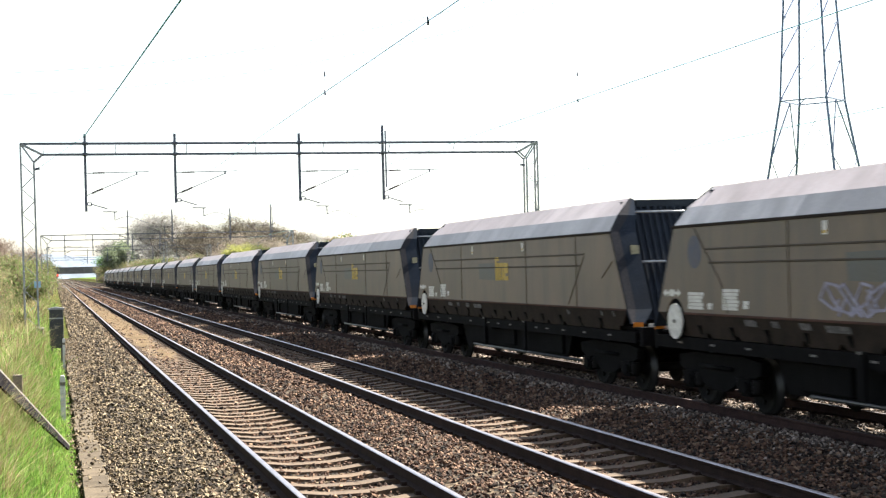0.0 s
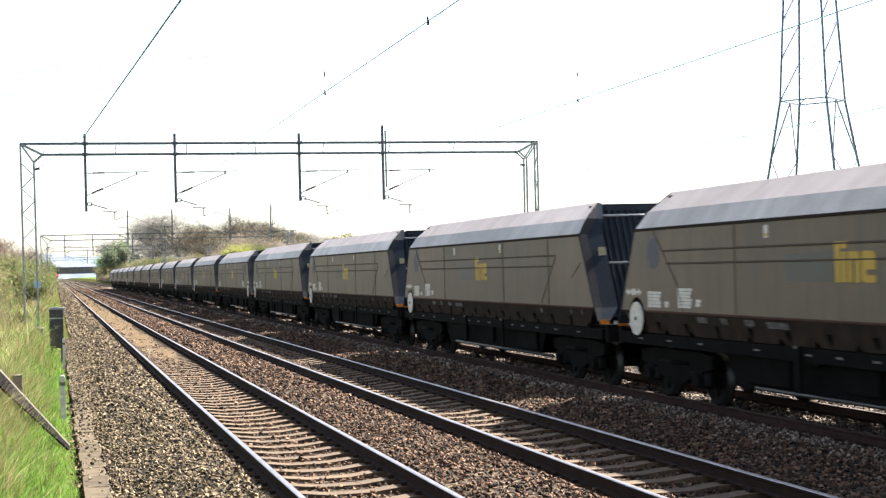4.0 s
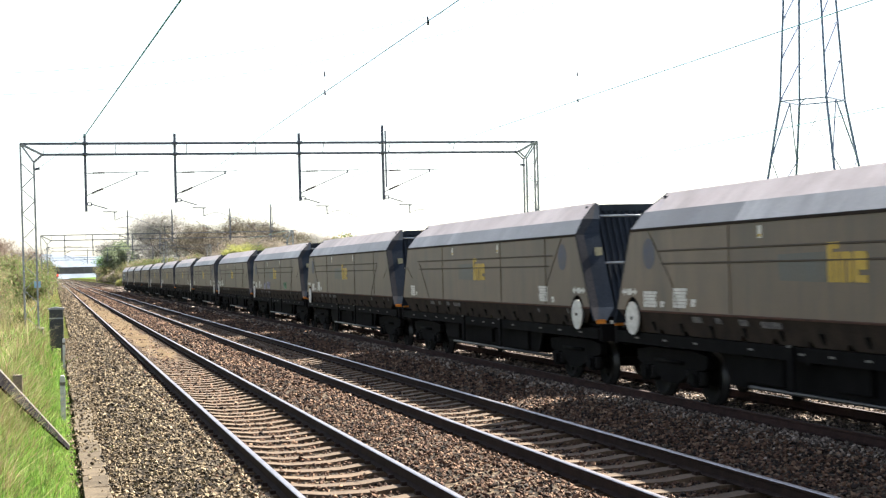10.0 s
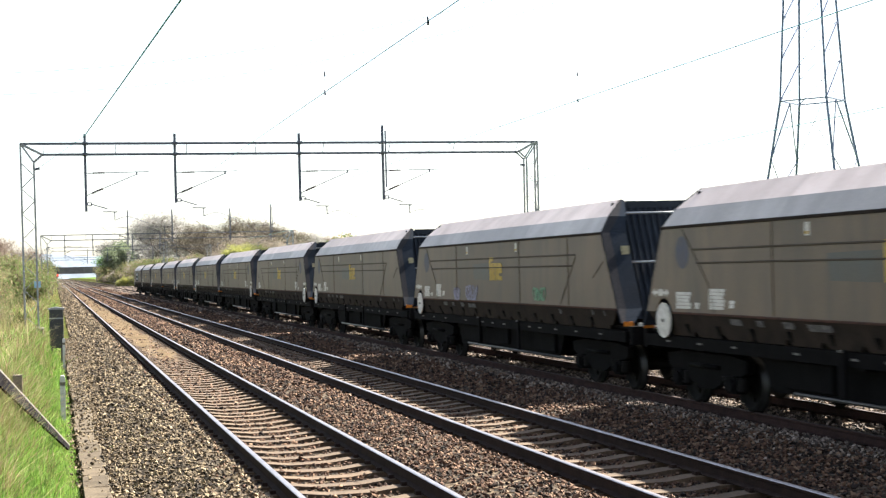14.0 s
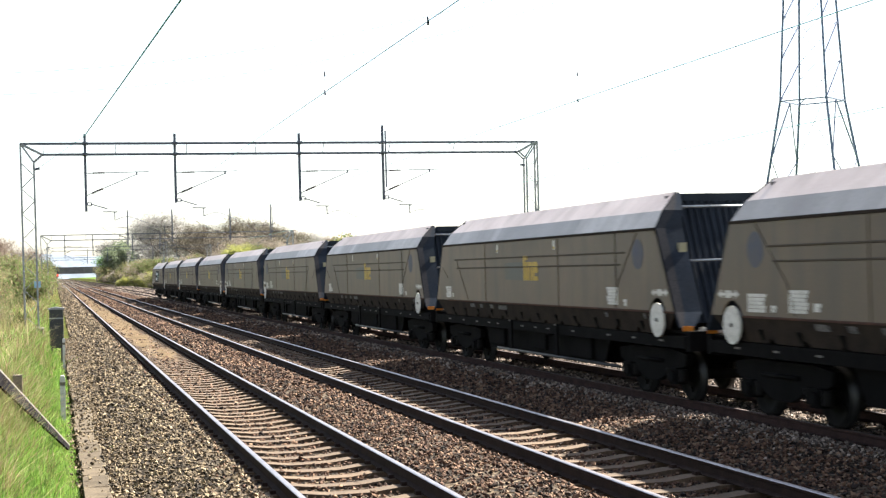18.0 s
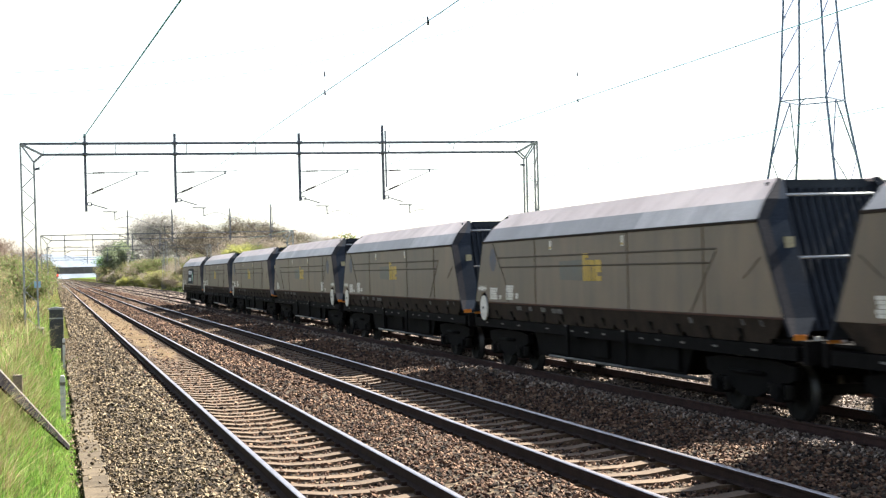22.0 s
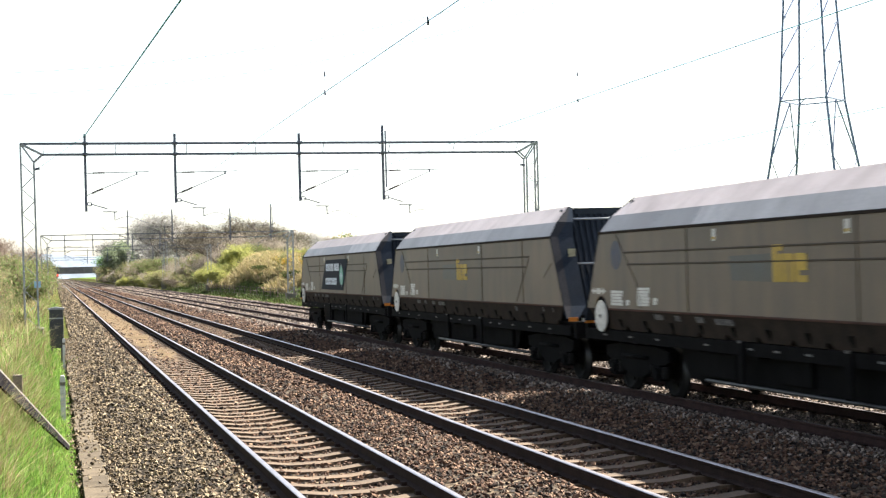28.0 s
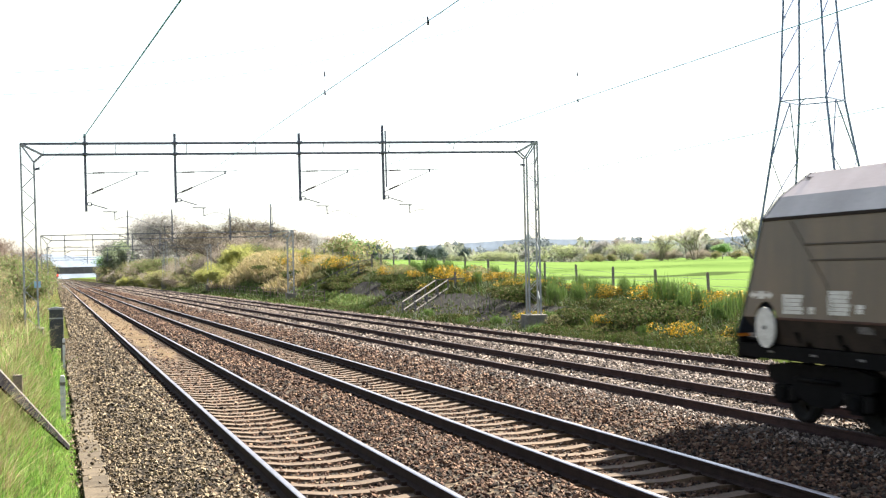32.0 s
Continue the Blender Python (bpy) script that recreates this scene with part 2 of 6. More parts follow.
def streaks(m, dark, amount, along):
    """Rain-washed dirt: thin vertical runs mixed over the paint; along is the horizontal frequency."""
    n, ln = m.node_tree.nodes, m.node_tree.links
    b = n["Principled BSDF"]
    old = b.inputs["Base Color"].links[0].from_socket
    co = n.new("ShaderNodeTexCoord")
    info = n.new("ShaderNodeObjectInfo")
    add = n.new("ShaderNodeVectorMath")
    ln.new(co.outputs["Object"], add.inputs[0])
    ln.new(info.outputs["Random"], add.inputs[1])
    mp = n.new("ShaderNodeMapping")
    mp.inputs["Scale"].default_value = (1.0, along, 0.45)
    ln.new(add.outputs[0], mp.inputs["Vector"])
    run_noise = n.new("ShaderNodeTexNoise")
    run_noise.inputs["Scale"].default_value, run_noise.inputs["Detail"].default_value = 1.0, 6
    ln.new(mp.outputs[0], run_noise.inputs["Vector"])
    ramp = n.new("ShaderNodeMapRange")
    ramp.inputs["From Min"].default_value, ramp.inputs["From Max"].default_value = 0.45, 0.75
    ramp.inputs["To Max"].default_value = amount
    ln.new(run_noise.outputs["Fac"], ramp.inputs["Value"])
    mix = n.new("ShaderNodeMix")
    mix.data_type = "RGBA"
    mix.inputs["B"].default_value = (*dark, 1)
    ln.new(ramp.outputs["Result"], mix.inputs["Factor"])
    ln.new(old, mix.inputs["A"])
    ln.new(mix.outputs["Result"], b.inputs["Base Color"])


streaks(M_SIDE, (0.066, 0.057, 0.045), 0.7, 3.0)
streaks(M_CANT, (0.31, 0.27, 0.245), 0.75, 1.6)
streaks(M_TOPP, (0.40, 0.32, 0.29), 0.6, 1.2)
streaks(M_END, (0.03, 0.03, 0.03), 0.5, 2.0)


# ---- mesh helpers ----
def box(bm, x0, x1, y0, y1, z0, z1, mat=0):
    v = [bm.verts.new((x, y, z)) for z in (z0, z1) for y in (y0, y1) for x in (x0, x1)]
    for q in ((0, 2, 3, 1), (4, 5, 7, 6), (0, 1, 5, 4), (2, 6, 7, 3), (0, 4, 6, 2), (1, 3, 7, 5)):
        bm.faces.new([v[i] for i in q]).material_index = mat
    return v


def bar(bm, a, b, w, h=None, mat=0):
    """A square-section bar from a to b."""
    a, b = Vector(a), Vector(b)
    d = (b - a).normalized()
    up = Vector((0, 0, 1)) if abs(d.z) < 0.9 else Vector((0, 1, 0))
    s = d.cross(up).normalized() * (w / 2)
    u = s.cross(d).normalized() * ((h or w) / 2)
    v = [bm.verts.new(p + i * s + j * u) for p in (a, b) for i, j in ((-1, -1), (1, -1), (1, 1), (-1, 1))]
    for q in ((3, 2, 1, 0), (4, 5, 6, 7), (0, 1, 5, 4), (1, 2, 6, 5), (2, 3, 7, 6), (3, 0, 4, 7)):
        bm.faces.new([v[i] for i in q]).material_index = mat


def tube(bm, pts, r, sides=6, mat=0, taper=None):
    rings = []
    for i, p in enumerate(pts):
        p = Vector(p)
        d = (Vector(pts[min(i + 1, len(pts) - 1)]) - Vector(pts[max(i - 1, 0)])).normalized()
        up = Vector((0, 0, 1)) if abs(d.z) < 0.9 else Vector((0, 1, 0))
        s = d.cross(up).normalized()
        u = s.cross(d)
        rr = r if taper is None else taper[i]
        rings.append([bm.verts.new(p + (math.cos(k * math.tau / sides) * s + math.sin(k * math.tau / sides) * u) * rr) for k in range(sides)])
    for a, b in zip(rings, rings[1:]):
        for k in range(sides):
            f = bm.faces.new((a[k], a[(k + 1) % sides], b[(k + 1) % sides], b[k]))
            f.material_index, f.smooth = mat, sides > 5
    bm.faces.new(rings[0][::-1]).material_index = mat
    bm.faces.new(rings[-1]).material_index = mat


def prism(bm, poly, axis, a, b, mat=0):
    """Extrudes a 2D polygon along an axis from a to b."""
    def put(p, w):
        return (w, p[0], p[1]) if axis == "x" else (p[0], w, p[1]) if axis == "y" else (p[0], p[1], w)
    lo = [bm.verts.new(put(p, a)) for p in poly]
    hi = [bm.verts.new(put(p, b)) for p in poly]
    k = len(poly)
    bm.faces.new(lo).material_index = mat
    bm.faces.new(hi[::-1]).material_index = mat
    for i in range(k):
        bm.faces.new((lo[i], hi[i], hi[(i + 1) % k], lo[(i + 1) % k])).material_index = mat


def mesh_of(name, bm, mats, bevel=0.0):
    bmesh.ops.recalc_face_normals(bm, faces=bm.faces)
    if bevel:
        bmesh.ops.bevel(bm, geom=bm.edges, offset=bevel, segments=1, affect="EDGES")
    me = bpy.data.meshes.new(name)
    bm.to_mesh(me)
    bm.free()
    for m in (mats if isinstance(mats, (list, tuple)) else [mats]):
        me.materials.append(m)
    return me


def part(name, bm, mats, parent, label="", bevel=0.0):
    ob = new(name, mesh_of(name, bm, mats, bevel))
    ob.parent = parent
    if label:
        tagged(ob, label)
    return ob


def raw(name, verts, faces, mats, smooth=False):
    """A mesh from arrays; faces all have one size."""
    me = bpy.data.meshes.new(name)
    verts, faces = np.asarray(verts, np.float32), np.asarray(faces, np.int32)
    me.vertices.add(len(verts))
    me.vertices.foreach_set("co", verts.ravel())
    k = faces.shape[1]
    me.loops.add(faces.size)
    me.loops.foreach_set("vertex_index", faces.ravel())
    me.polygons.add(len(faces))
    me.polygons.foreach_set("loop_start", np.arange(0, faces.size, k, dtype=np.int32))
    me.polygons.foreach_set("use_smooth", np.full(len(faces), smooth))
    me.update(calc_edges=True)
    for m in (mats if isinstance(mats, (list, tuple)) else [mats]):
        me.materials.append(m)
    return me


# ---- the lie of the land ----
def crest(y):
    """Height of the cutting's top beside the far track."""
    return 0.55 + 0.030 * min(max(y - 50, 0), 110) - 3.0 * min(max((y - 172) / 50, 0), 1)


def ground_z(x, y):
    if x < 0.25:
        up = min(1.0, (0.25 - x) / 1.1)
        rise = 0.95 - 0.35 * min(max((y - 20) / 30, 0), 1)
        z = -0.26 + rise * up * up * (3 - 2 * up)
        if x < -1.5:
            z += 0.08 * min(-1.5 - x, 12)
        return z
    if x < 17.0:
        return -0.55 if 0.9 < x < 16.6 else -0.33
    c = crest(y)
    up = min(1.0, (x - 17.0) / 6.0)
    z = -0.33 + (c + 0.33) * up * up * (3 - 2 * up)
    if x > 23:
        f = 2.0 + 0.0055 * (min(max(y, 60), 320) - 100)
        z += (f - c) * min(1.0, max(0.0, (x - 24) / (36 if c > f else 120)))
    return z


def build_ground():
    xs = [-600, -300, -120, -50, -25, -14, -10, -7, -5, -4, -3, -2.4, -1.8, -1.4, -1, -0.7, -0.4, -0.1, 0.1, 0.25, 0.6, 0.9, 1.0,
          16.4, 16.6, 16.9, 17.3, 17.8, 18.4, 19, 19.6, 20.2, 20.8, 21.4, 22, 22.6, 23.2, 25, 28, 33, 40, 55, 75, 100, 140, 200, 280, 360, 500, 700, 1200, 2500]
    ys = [-150, -60, -20] + [i * 4.0 for i in range(0, 50)] + [200 + 15 * i for i in range(1, 40)] + [850, 1000, 1300, 1800, 2800]
    v = [(x, y, ground_z(x, y) + (0.05 * noise.noise((x * 0.9, y * 0.9, 0)) if not 0.25 <= x <= 17 else 0)) for y in ys for x in xs]
    k = len(xs)
    f = [(j * k + i, j * k + i + 1, (j + 1) * k + i + 1, (j + 1) * k + i) for j in range(len(ys) - 1) for i in range(k - 1)]
    return tagged(new("ground", raw("ground", v, f, M_GRASS, True)), "rough grassy ground and cutting sides beside the railway", "ground", kind="structure")


ground = build_ground()


def bed_z(x):
    """Ballast surface: shoulders between and beside the tracks stand above the sleeper tops."""
    d = min(abs(x - c) for c in TRACKS)
    low = -0.235 if x < 8.7 else -0.19 if x < 12.7 else -0.165
    z = low + (-0.135 - low) * min(1, max(0, (d - 0.84) / 0.22)) + 0.05 * min(1, max(0, (d - 1.06) / 0.4))
    if x < TRACKS[0] - 1.6:
        z -= 0.20 * min(1.0, (TRACKS[0] - 1.6 - x) / 0.9)
    if x > TRACKS[3] + 1.6:
        z -= 0.25 * min(1.0, (x - TRACKS[3] - 1.6) / 0.9)
    return z


def build_bed():
    xs = [0.62 + 0.2 * i for i in range(0, 80)]
    ys = [-40, 0] + [8 + 1.0 * i for i in range(0, 80)] + [88 + 6 * i for i in range(1, 140)] + [1100, 1600, 2500]
    v = [(x, y, bed_z(x) + 0.02 * noise.noise((x * 2.3, y * 1.7, 3))) for y in ys for x in xs]
    k = len(xs)
    f = [(j * k + i, j * k + i + 1, (j + 1) * k + i + 1, (j + 1) * k + i) for j in range(len(ys) - 1) for i in range(k - 1)]
    return tagged(new("ballast_bed", raw("ballast_bed", v, f, M_BED, True)), "brown crushed stone ballast under four railway tracks", "ballast", kind="structure")


bed = build_bed()

# ---- tracks ----
RAIL = [(-0.075, -0.159), (0.075, -0.159), (0.075, -0.148), (0.012, -0.128), (0.01, -0.05), (0.035, -0.035), (0.036, -0.008), (0.028, 0.0),
        (-0.028, 0.0), (-0.036, -0.008), (-0.035, -0.035), (-0.01, -0.05), (-0.012, -0.128), (-0.075, -0.148)]


def build_track(i, cx):
    root = tagged(new(f"track_{i + 1}"), "straight railway track, two rusty rails with bright heads on concrete sleepers", "railway track", kind="structure")
    root.location = (cx, 0, 0)
    for sx in (-GAUGE, GAUGE):
        bm = bmesh.new()
        prism(bm, [(sx + p[0], p[1]) for p in RAIL], "y", -60, 2400)
        bm.faces.ensure_lookup_table()
        for f in bm.faces:
            c = f.calc_center_median()
            f.material_index = 1 if c.z > -0.006 else 0
        part("rail", bm, [M_RAILWEB if i < 2 else M_RAILRED, M_RAILHEAD if i < 2 else M_RAILBROWN], root, "rusty steel rail with a polished head" if i < 2 else "red-brown steel rail, its head coloured as without sky reflection")
    bm = bmesh.new()
    top = [(-1.25, -0.185), (-0.95, -0.170), (-0.55, -0.170), (-0.25, -0.205), (0.25, -0.205), (0.55, -0.170), (0.95, -0.170), (1.25, -0.185)]
    prism(bm, [(1.25, -0.36), (-1.25, -0.36)] + top, "y", -0.125, 0.125)
    for sx in (-GAUGE, GAUGE):
        for o in (-0.11, 0.11):
            box(bm, sx + o - 0.03, sx + o + 0.03, -0.05, 0.05, -0.168, -0.125, 1)
    me = mesh_of("sleeper", bm, [M_CONC, M_RAILWEB])
    step = 0.677
    for j in range(150):
        s = new("sleeper", me)
        s.parent = root
        s.location = (random.uniform(-0.012, 0.012), 8.35 + step * j + random.uniform(-0.012, 0.012), random.uniform(-0.006, 0.006))
    vs, fs = [], []
    for j in range(150, 900):
        y = 8.35 + step * j
        o = len(vs)
        vs += [(x, y + s, z) for x, z in ((-1.25, -0.185), (-0.6, -0.17), (0, -0.2), (0.6, -0.17), (1.25, -0.185)) for s in (-0.12, 0.12)]
        fs += [(o + 2 * a, o + 2 * a + 1, o + 2 * a + 3, o + 2 * a + 2) for a in range(4)]
    rest = new("far_sleepers", raw("far_sleepers", vs, fs, M_CONC))
    rest.parent = root
    tagged(rest, kind="stuff")
    return root


for i, cx in enumerate(TRACKS):
    build_track(i, cx)


# ---- wagons ----
WHEEL_R = 0.42
AXLES = (-6.95, -4.98, 4.98, 6.95)
HALF = [(1.36, 1.50, 7.64), (1.36, 2.88, 6.92), (1.16, 3.18, 6.80), (0.81, 3.50, 6.54)]
TOE = (1.36, 1.25, 7.82)
REVERSED = (5, 9, 10, 13)


def end_y(z):
    """Half length of the body at a height: the ends lean in towards the top."""
    for (x0, z0, h0), (x1, z1, h1) in zip(HALF, HALF[1:]):
        if z <= z1:
            return h0 + (h1 - h0) * (z - z0) / (z1 - z0)
    return HALF[-1][2]


def wheelset_mesh():
    bm = bmesh.new()
    for s in (-1, 1):
        x = 0.7525 * s
        rings = []
        for rr, xo in ((0.10, 0.10), (0.13, 0.02), (0.34, 0.03), (0.36, 0.065), (0.42, 0.065), (0.42, -0.045), (0.445, -0.05), (0.445, -0.07), (0.35, -0.06), (0.33, -0.02), (0.13, -0.02), (0.10, -0.10)):
            rings.append([bm.verts.new((x + xo * s, rr * math.cos(a * math.tau / 24), rr * math.sin(a * math.tau / 24))) for a in range(24)])
        for k, (a, b) in enumerate(zip(rings, rings[1:])):
            for q in range(24):
                f = bm.faces.new((a[q], a[(q + 1) % 24], b[(q + 1) % 24], b[q]))
                f.material_index = 1 if k == 4 else 0
                f.smooth = True
        bm.faces.new(rings[0])
        bm.faces.new(rings[-1][::-1])
        for a in range(3):
            w = a * math.tau / 3
            box(bm, x + 0.025 * s - 0.03, x + 0.025 * s + 0.03, 0.24 * math.cos(w) - 0.03, 0.24 * math.cos(w) + 0.03, 0.24 * math.sin(w) - 0.03, 0.24 * math.sin(w) + 0.03)
    tube(bm, [(-0.98, 0, 0), (0.98, 0, 0)], 0.085, 10)
    return mesh_of("wheelset", bm, [M_WHEEL, M_TREAD])


def plate(bm, s, a0, a1, z0, z1, out=0.006, mat=0, slant=0.0):
    """A thin plate on a side: a runs along the wagon as read from outside that side, positive to the reader's left."""
    x = s * (1.36 + out)
    d = -s
    poly = [(d * a0, z0), (d * a1, z0), (d * (a1 + slant), z1), (d * (a0 + slant), z1)]
    prism(bm, poly, "x", s * 1.3605, x, mat)


def disc(bm, s, a, z, r, x0, x1, mat=0, sides=28):
    d = -s
    prism(bm, [(d * a + r * math.cos(k * math.tau / sides), z + r * math.sin(k * math.tau / sides)) for k in range(sides)], "x", s * x0, s * x1, mat)


def build_wagon():
    root = new("coal_hopper_wagon")
    cuts = (-7.8, -5.1, -2.0, 3.1, 7.8)
    for s in (-1, 1):
        d = -s
        # body side in four welded plates, arched over the hand wheel
        for c0, c1 in zip(cuts, cuts[1:]):
            a0, a1 = (c0, c1) if d > 0 else (-c1, -c0)
            z0, z1 = 1.50, 2.88
            poly = [(max(a0, -end_y(z0)), z0)]
            if a1 > 7:
                arch = [(6.92 + 0.37 * math.cos(math.pi - k * math.pi / 10), 1.36 + 0.37 * math.sin(math.pi - k * math.pi / 10)) for k in range(11)]
                poly += [(6.577, z0)] + [p for p in arch if p[1] > z0 + 0.005] + [(7.263, z0)]
            poly += [(min(a1, end_y(z0)), z0), (min(a1, end_y(z1)), z1), (max(a0, -end_y(z1)), z1)]
            bm = bmesh.new()
            prism(bm, poly, "x", s * 1.36, s * 1.335)
            part("side_plate", bm, M_SIDE, root)
        # rolled ribs and weld seams on the side
        for a0, a1, z in ((-5.55, 5.75, 2.50), (-5.3, 5.6, 2.29)):
            bm = bmesh.new()
            prism(bm, [(s * 1.3605, z - 0.018), (s * 1.374, z - 0.010), (s * 1.374, z + 0.006), (s * 1.3605, z + 0.014)], "y", d * a0, d * a1)
            part("side_rib", bm, M_RIB, root)
        for y0, zb, y1, zt in ((6.11, 2.83, 5.2, 1.97), (5.2, 1.97, 5.0, 1.53), (-5.55, 2.46, -4.6, 1.53), (-7.0, 2.35, -6.45, 2.05)):
            bm = bmesh.new()
            bar(bm, (s * 1.361, y0, zb), (s * 1.361, y1, zt), 0.02, 0.006)
            part("weld_seam", bm, M_RIB, root)
        bm = bmesh.new()
        prism(bm, [(s * 1.3605, 2.845), (s * 1.385, 2.85), (s * 1.385, 2.885), (s * 1.35, 2.895)], "y", -6.92, 6.92)
        part("top_seam", bm, M_RUSTY, root, "rusty seam under the cant plate")
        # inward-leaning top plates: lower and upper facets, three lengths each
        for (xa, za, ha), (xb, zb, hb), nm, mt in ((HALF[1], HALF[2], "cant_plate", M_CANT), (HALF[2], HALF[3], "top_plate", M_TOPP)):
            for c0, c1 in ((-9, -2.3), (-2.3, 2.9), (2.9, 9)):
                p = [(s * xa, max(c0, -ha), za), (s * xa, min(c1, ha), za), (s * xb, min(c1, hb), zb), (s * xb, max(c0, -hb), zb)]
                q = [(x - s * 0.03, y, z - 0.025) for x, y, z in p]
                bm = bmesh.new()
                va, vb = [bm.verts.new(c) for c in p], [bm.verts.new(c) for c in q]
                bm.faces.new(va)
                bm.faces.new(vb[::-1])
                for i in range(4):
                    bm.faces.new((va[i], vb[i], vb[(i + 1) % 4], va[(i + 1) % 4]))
                part(nm, bm, mt, root, "inward-leaning plate, paled for the sky and sun light on it")
        # rusty lip, then the sill leaning in under it with hanging tabs
        bm = bmesh.new()
        prism(bm, [(s * 1.34, 1.478), (s * 1.368, 1.478), (s * 1.372, 1.498), (s * 1.3605, 1.512)], "y", d * -7.6, d * 6.56)
        part("rusty_lip", bm, M_LIP, root, "rust-red lip along the lower edge")

        def sheet(corners):
            bm = bmesh.new()
            face = [(s * (1.345 - (1.50 - z) * 0.22), y, z) for y, z in corners]
            va = [bm.verts.new(c) for c in face]
            vb = [bm.verts.new((c[0] - s * 0.025, c[1], c[2])) for c in face]
            bm.faces.new(va)
            bm.faces.new(vb[::-1])
            for i in range(len(va)):
                bm.faces.new((va[i], vb[i], vb[(i + 1) % len(va)], va[(i + 1) % len(va)]))
            return bm
        part("side_sill", sheet([(-7.6, 1.497), (-7.2, 1.20), (7.2, 1.20), (7.6, 1.497)]), M_RUSTY, root, "rust-brown sill along the body side")
        for i in range(14):
            y, w = -6.6 + i * 1.0, 0.455 + 0.015 * ((i * 5) % 3)
            part("sill_tab", sheet([(y - w, 1.20), (y - w + 0.05, 1.125), (y + w - 0.1, 1.125), (y + w, 1.20)]), M_RUSTY, root)
        for y in (-1.65, 1.38):
            bm = bmesh.new()
            box(bm, s * 1.315 - 0.02, s * 1.315 + 0.02, d * y - 0.09, d * y + 0.09, 0.50, 1.13)
            box(bm, s * 1.335 - 0.012, s * 1.335 + 0.012, d * y - 0.05, d * y + 0.05, 1.10, 1.135, 1)
            part("door_post", bm, [M_UNDER, M_STENCIL], root, "black upright post below the sill")
        # dark panel added to block the bright view under the body
        bm = bmesh.new()
        prism(bm, [(-7.6, 0.94), (7.6, 0.94), (7.6, 1.44), (-7.6, 1.44)], "x", s * 1.11, s * 1.07)
        part("lower_panel", bm, M_UNDER, root)
        for i in range(12):
            y = -6.2 + i * 1.12
            bm = bmesh.new()
            prism(bm, [(s * 1.34, 1.32), (s * 1.14, 1.32), (s * 1.14, 1.12), (s * 1.25, 1.12)], "y", y - 0.04, y + 0.04)
            part("bracket", bm, M_UNDER, root)
        # sole bar: a channel
        bm = bmesh.new()
        prism(bm, [(s * 1.30, 0.92), (s * 1.30, 1.11), (s * 1.12, 1.11), (s * 1.12, 1.08), (s * 1.27, 1.08), (s * 1.27, 0.95), (s * 1.12, 0.95), (s * 1.12, 0.92)], "y", -7.85, 7.85)
        part("sole_bar", bm, M_UNDER, root)
        for y in (-6.6, -5.3, -4.1, -3.1, -2.4, -0.6, 0.3, 1.1, 2.6, 4.5, 5.7, 6.9):
            bm = bmesh.new()
            box(bm, s * 1.302 - 0.004, s * 1.302 + 0.004, y - 0.08, y + 0.08, 1.005, 1.035)
            part("stencil", bm, M_STENCIL, root)
        for y, z, w in ((4.3, 1.40, 0.18), (3.55, 1.40, 0.10), (2.7, 1.40, 0.14), (1.85, 1.39, 0.30), (-4.55, 1.39, 0.06), (-6.35, 1.41, 0.04), (-6.95, 1.41, 0.03)):
            bm = bmesh.new()
            prism(bm, [(d * y - w, z - 0.045), (d * y + w, z - 0.045), (d * y + w + 0.07 * d, z + 0.045), (d * y - w + 0.07 * d, z + 0.045)], "x", s * 1.325, s * 1.338)
            part("stencil", bm, M_SILLMARK, root)
        # reflectors and buffers
        for e in (-1, 1):
            bm = bmesh.new()
            box(bm, s * 1.24 - 0.09, s * 1.24 + 0.09, e * 7.85 - 0.008, e * 7.85 + 0.008, 1.20, 1.28)
            part("reflector", bm, M_ORANGE, root, "orange side reflector")
            bm = bmesh.new()
            box(bm, s * 1.05 - 0.05, s * 1.05 + 0.05, e * 7.99 - 0.01, e * 7.99 + 0.01, 1.20, 1.26)
            part("lamp_iron", bm, M_WHITE, root)
            bm = bmesh.new()
            tube(bm, [(s * 0.87, e * 7.85, 1.04), (s * 0.87, e * 8.16, 1.04)], 0.10, 14)
            tube(bm, [(s * 0.87, e * 8.15, 1.04), (s * 0.87, e * 8.27, 1.04)], 0.07, 14)
            tube(bm, [(s * 0.87, e * 8.26, 1.04), (s * 0.87, e * 8.30, 1.04)], 0.225, 20)
            part("buffer", bm, M_UNDER, root)
        # hand wheel with its double-arrow mark
        bm = bmesh.new()
        prism(bm, [(6.92 + 0.285 * math.cos(k * math.tau / 28), 1.36 + 0.285 * math.sin(k * math.tau / 28)) for k in range(28)], "x", s * 1.35, s * 1.375)
        hw = part("hand_wheel", bm, M_WHITE, root, "white disc brake hand wheel")
        bm = bmesh.new()
        prism(bm, [(6.92 + 0.03 * math.cos(k * math.tau / 12), 1.36 + 0.03 * math.sin(k * math.tau / 12)) for k in range(12)], "x", s * 1.375, s * 1.40)
        part("hub", bm, M_STENCIL, hw)
        bm = bmesh.new()
        tube(bm, [(s * 1.10, 6.92, 1.36), (s * 1.35, 6.92, 1.36)], 0.04, 8)
        part("brake_shaft", bm, M_UNDER, root)
        bm = bmesh.new()
        prism(bm, [(7.38, 1.815), (7.25, 1.88), (7.25, 1.835), (7.13, 1.835), (7.13, 1.87), (6.93, 1.87), (6.93, 1.835), (6.81, 1.835), (6.81, 1.88), (6.68, 1.815),
                   (6.81, 1.75), (6.81, 1.795), (6.93, 1.795), (6.93, 1.76), (7.13, 1.76), (7.13, 1.795), (7.25, 1.795), (7.25, 1.75)], "x", s * 1.3605, s * 1.365)
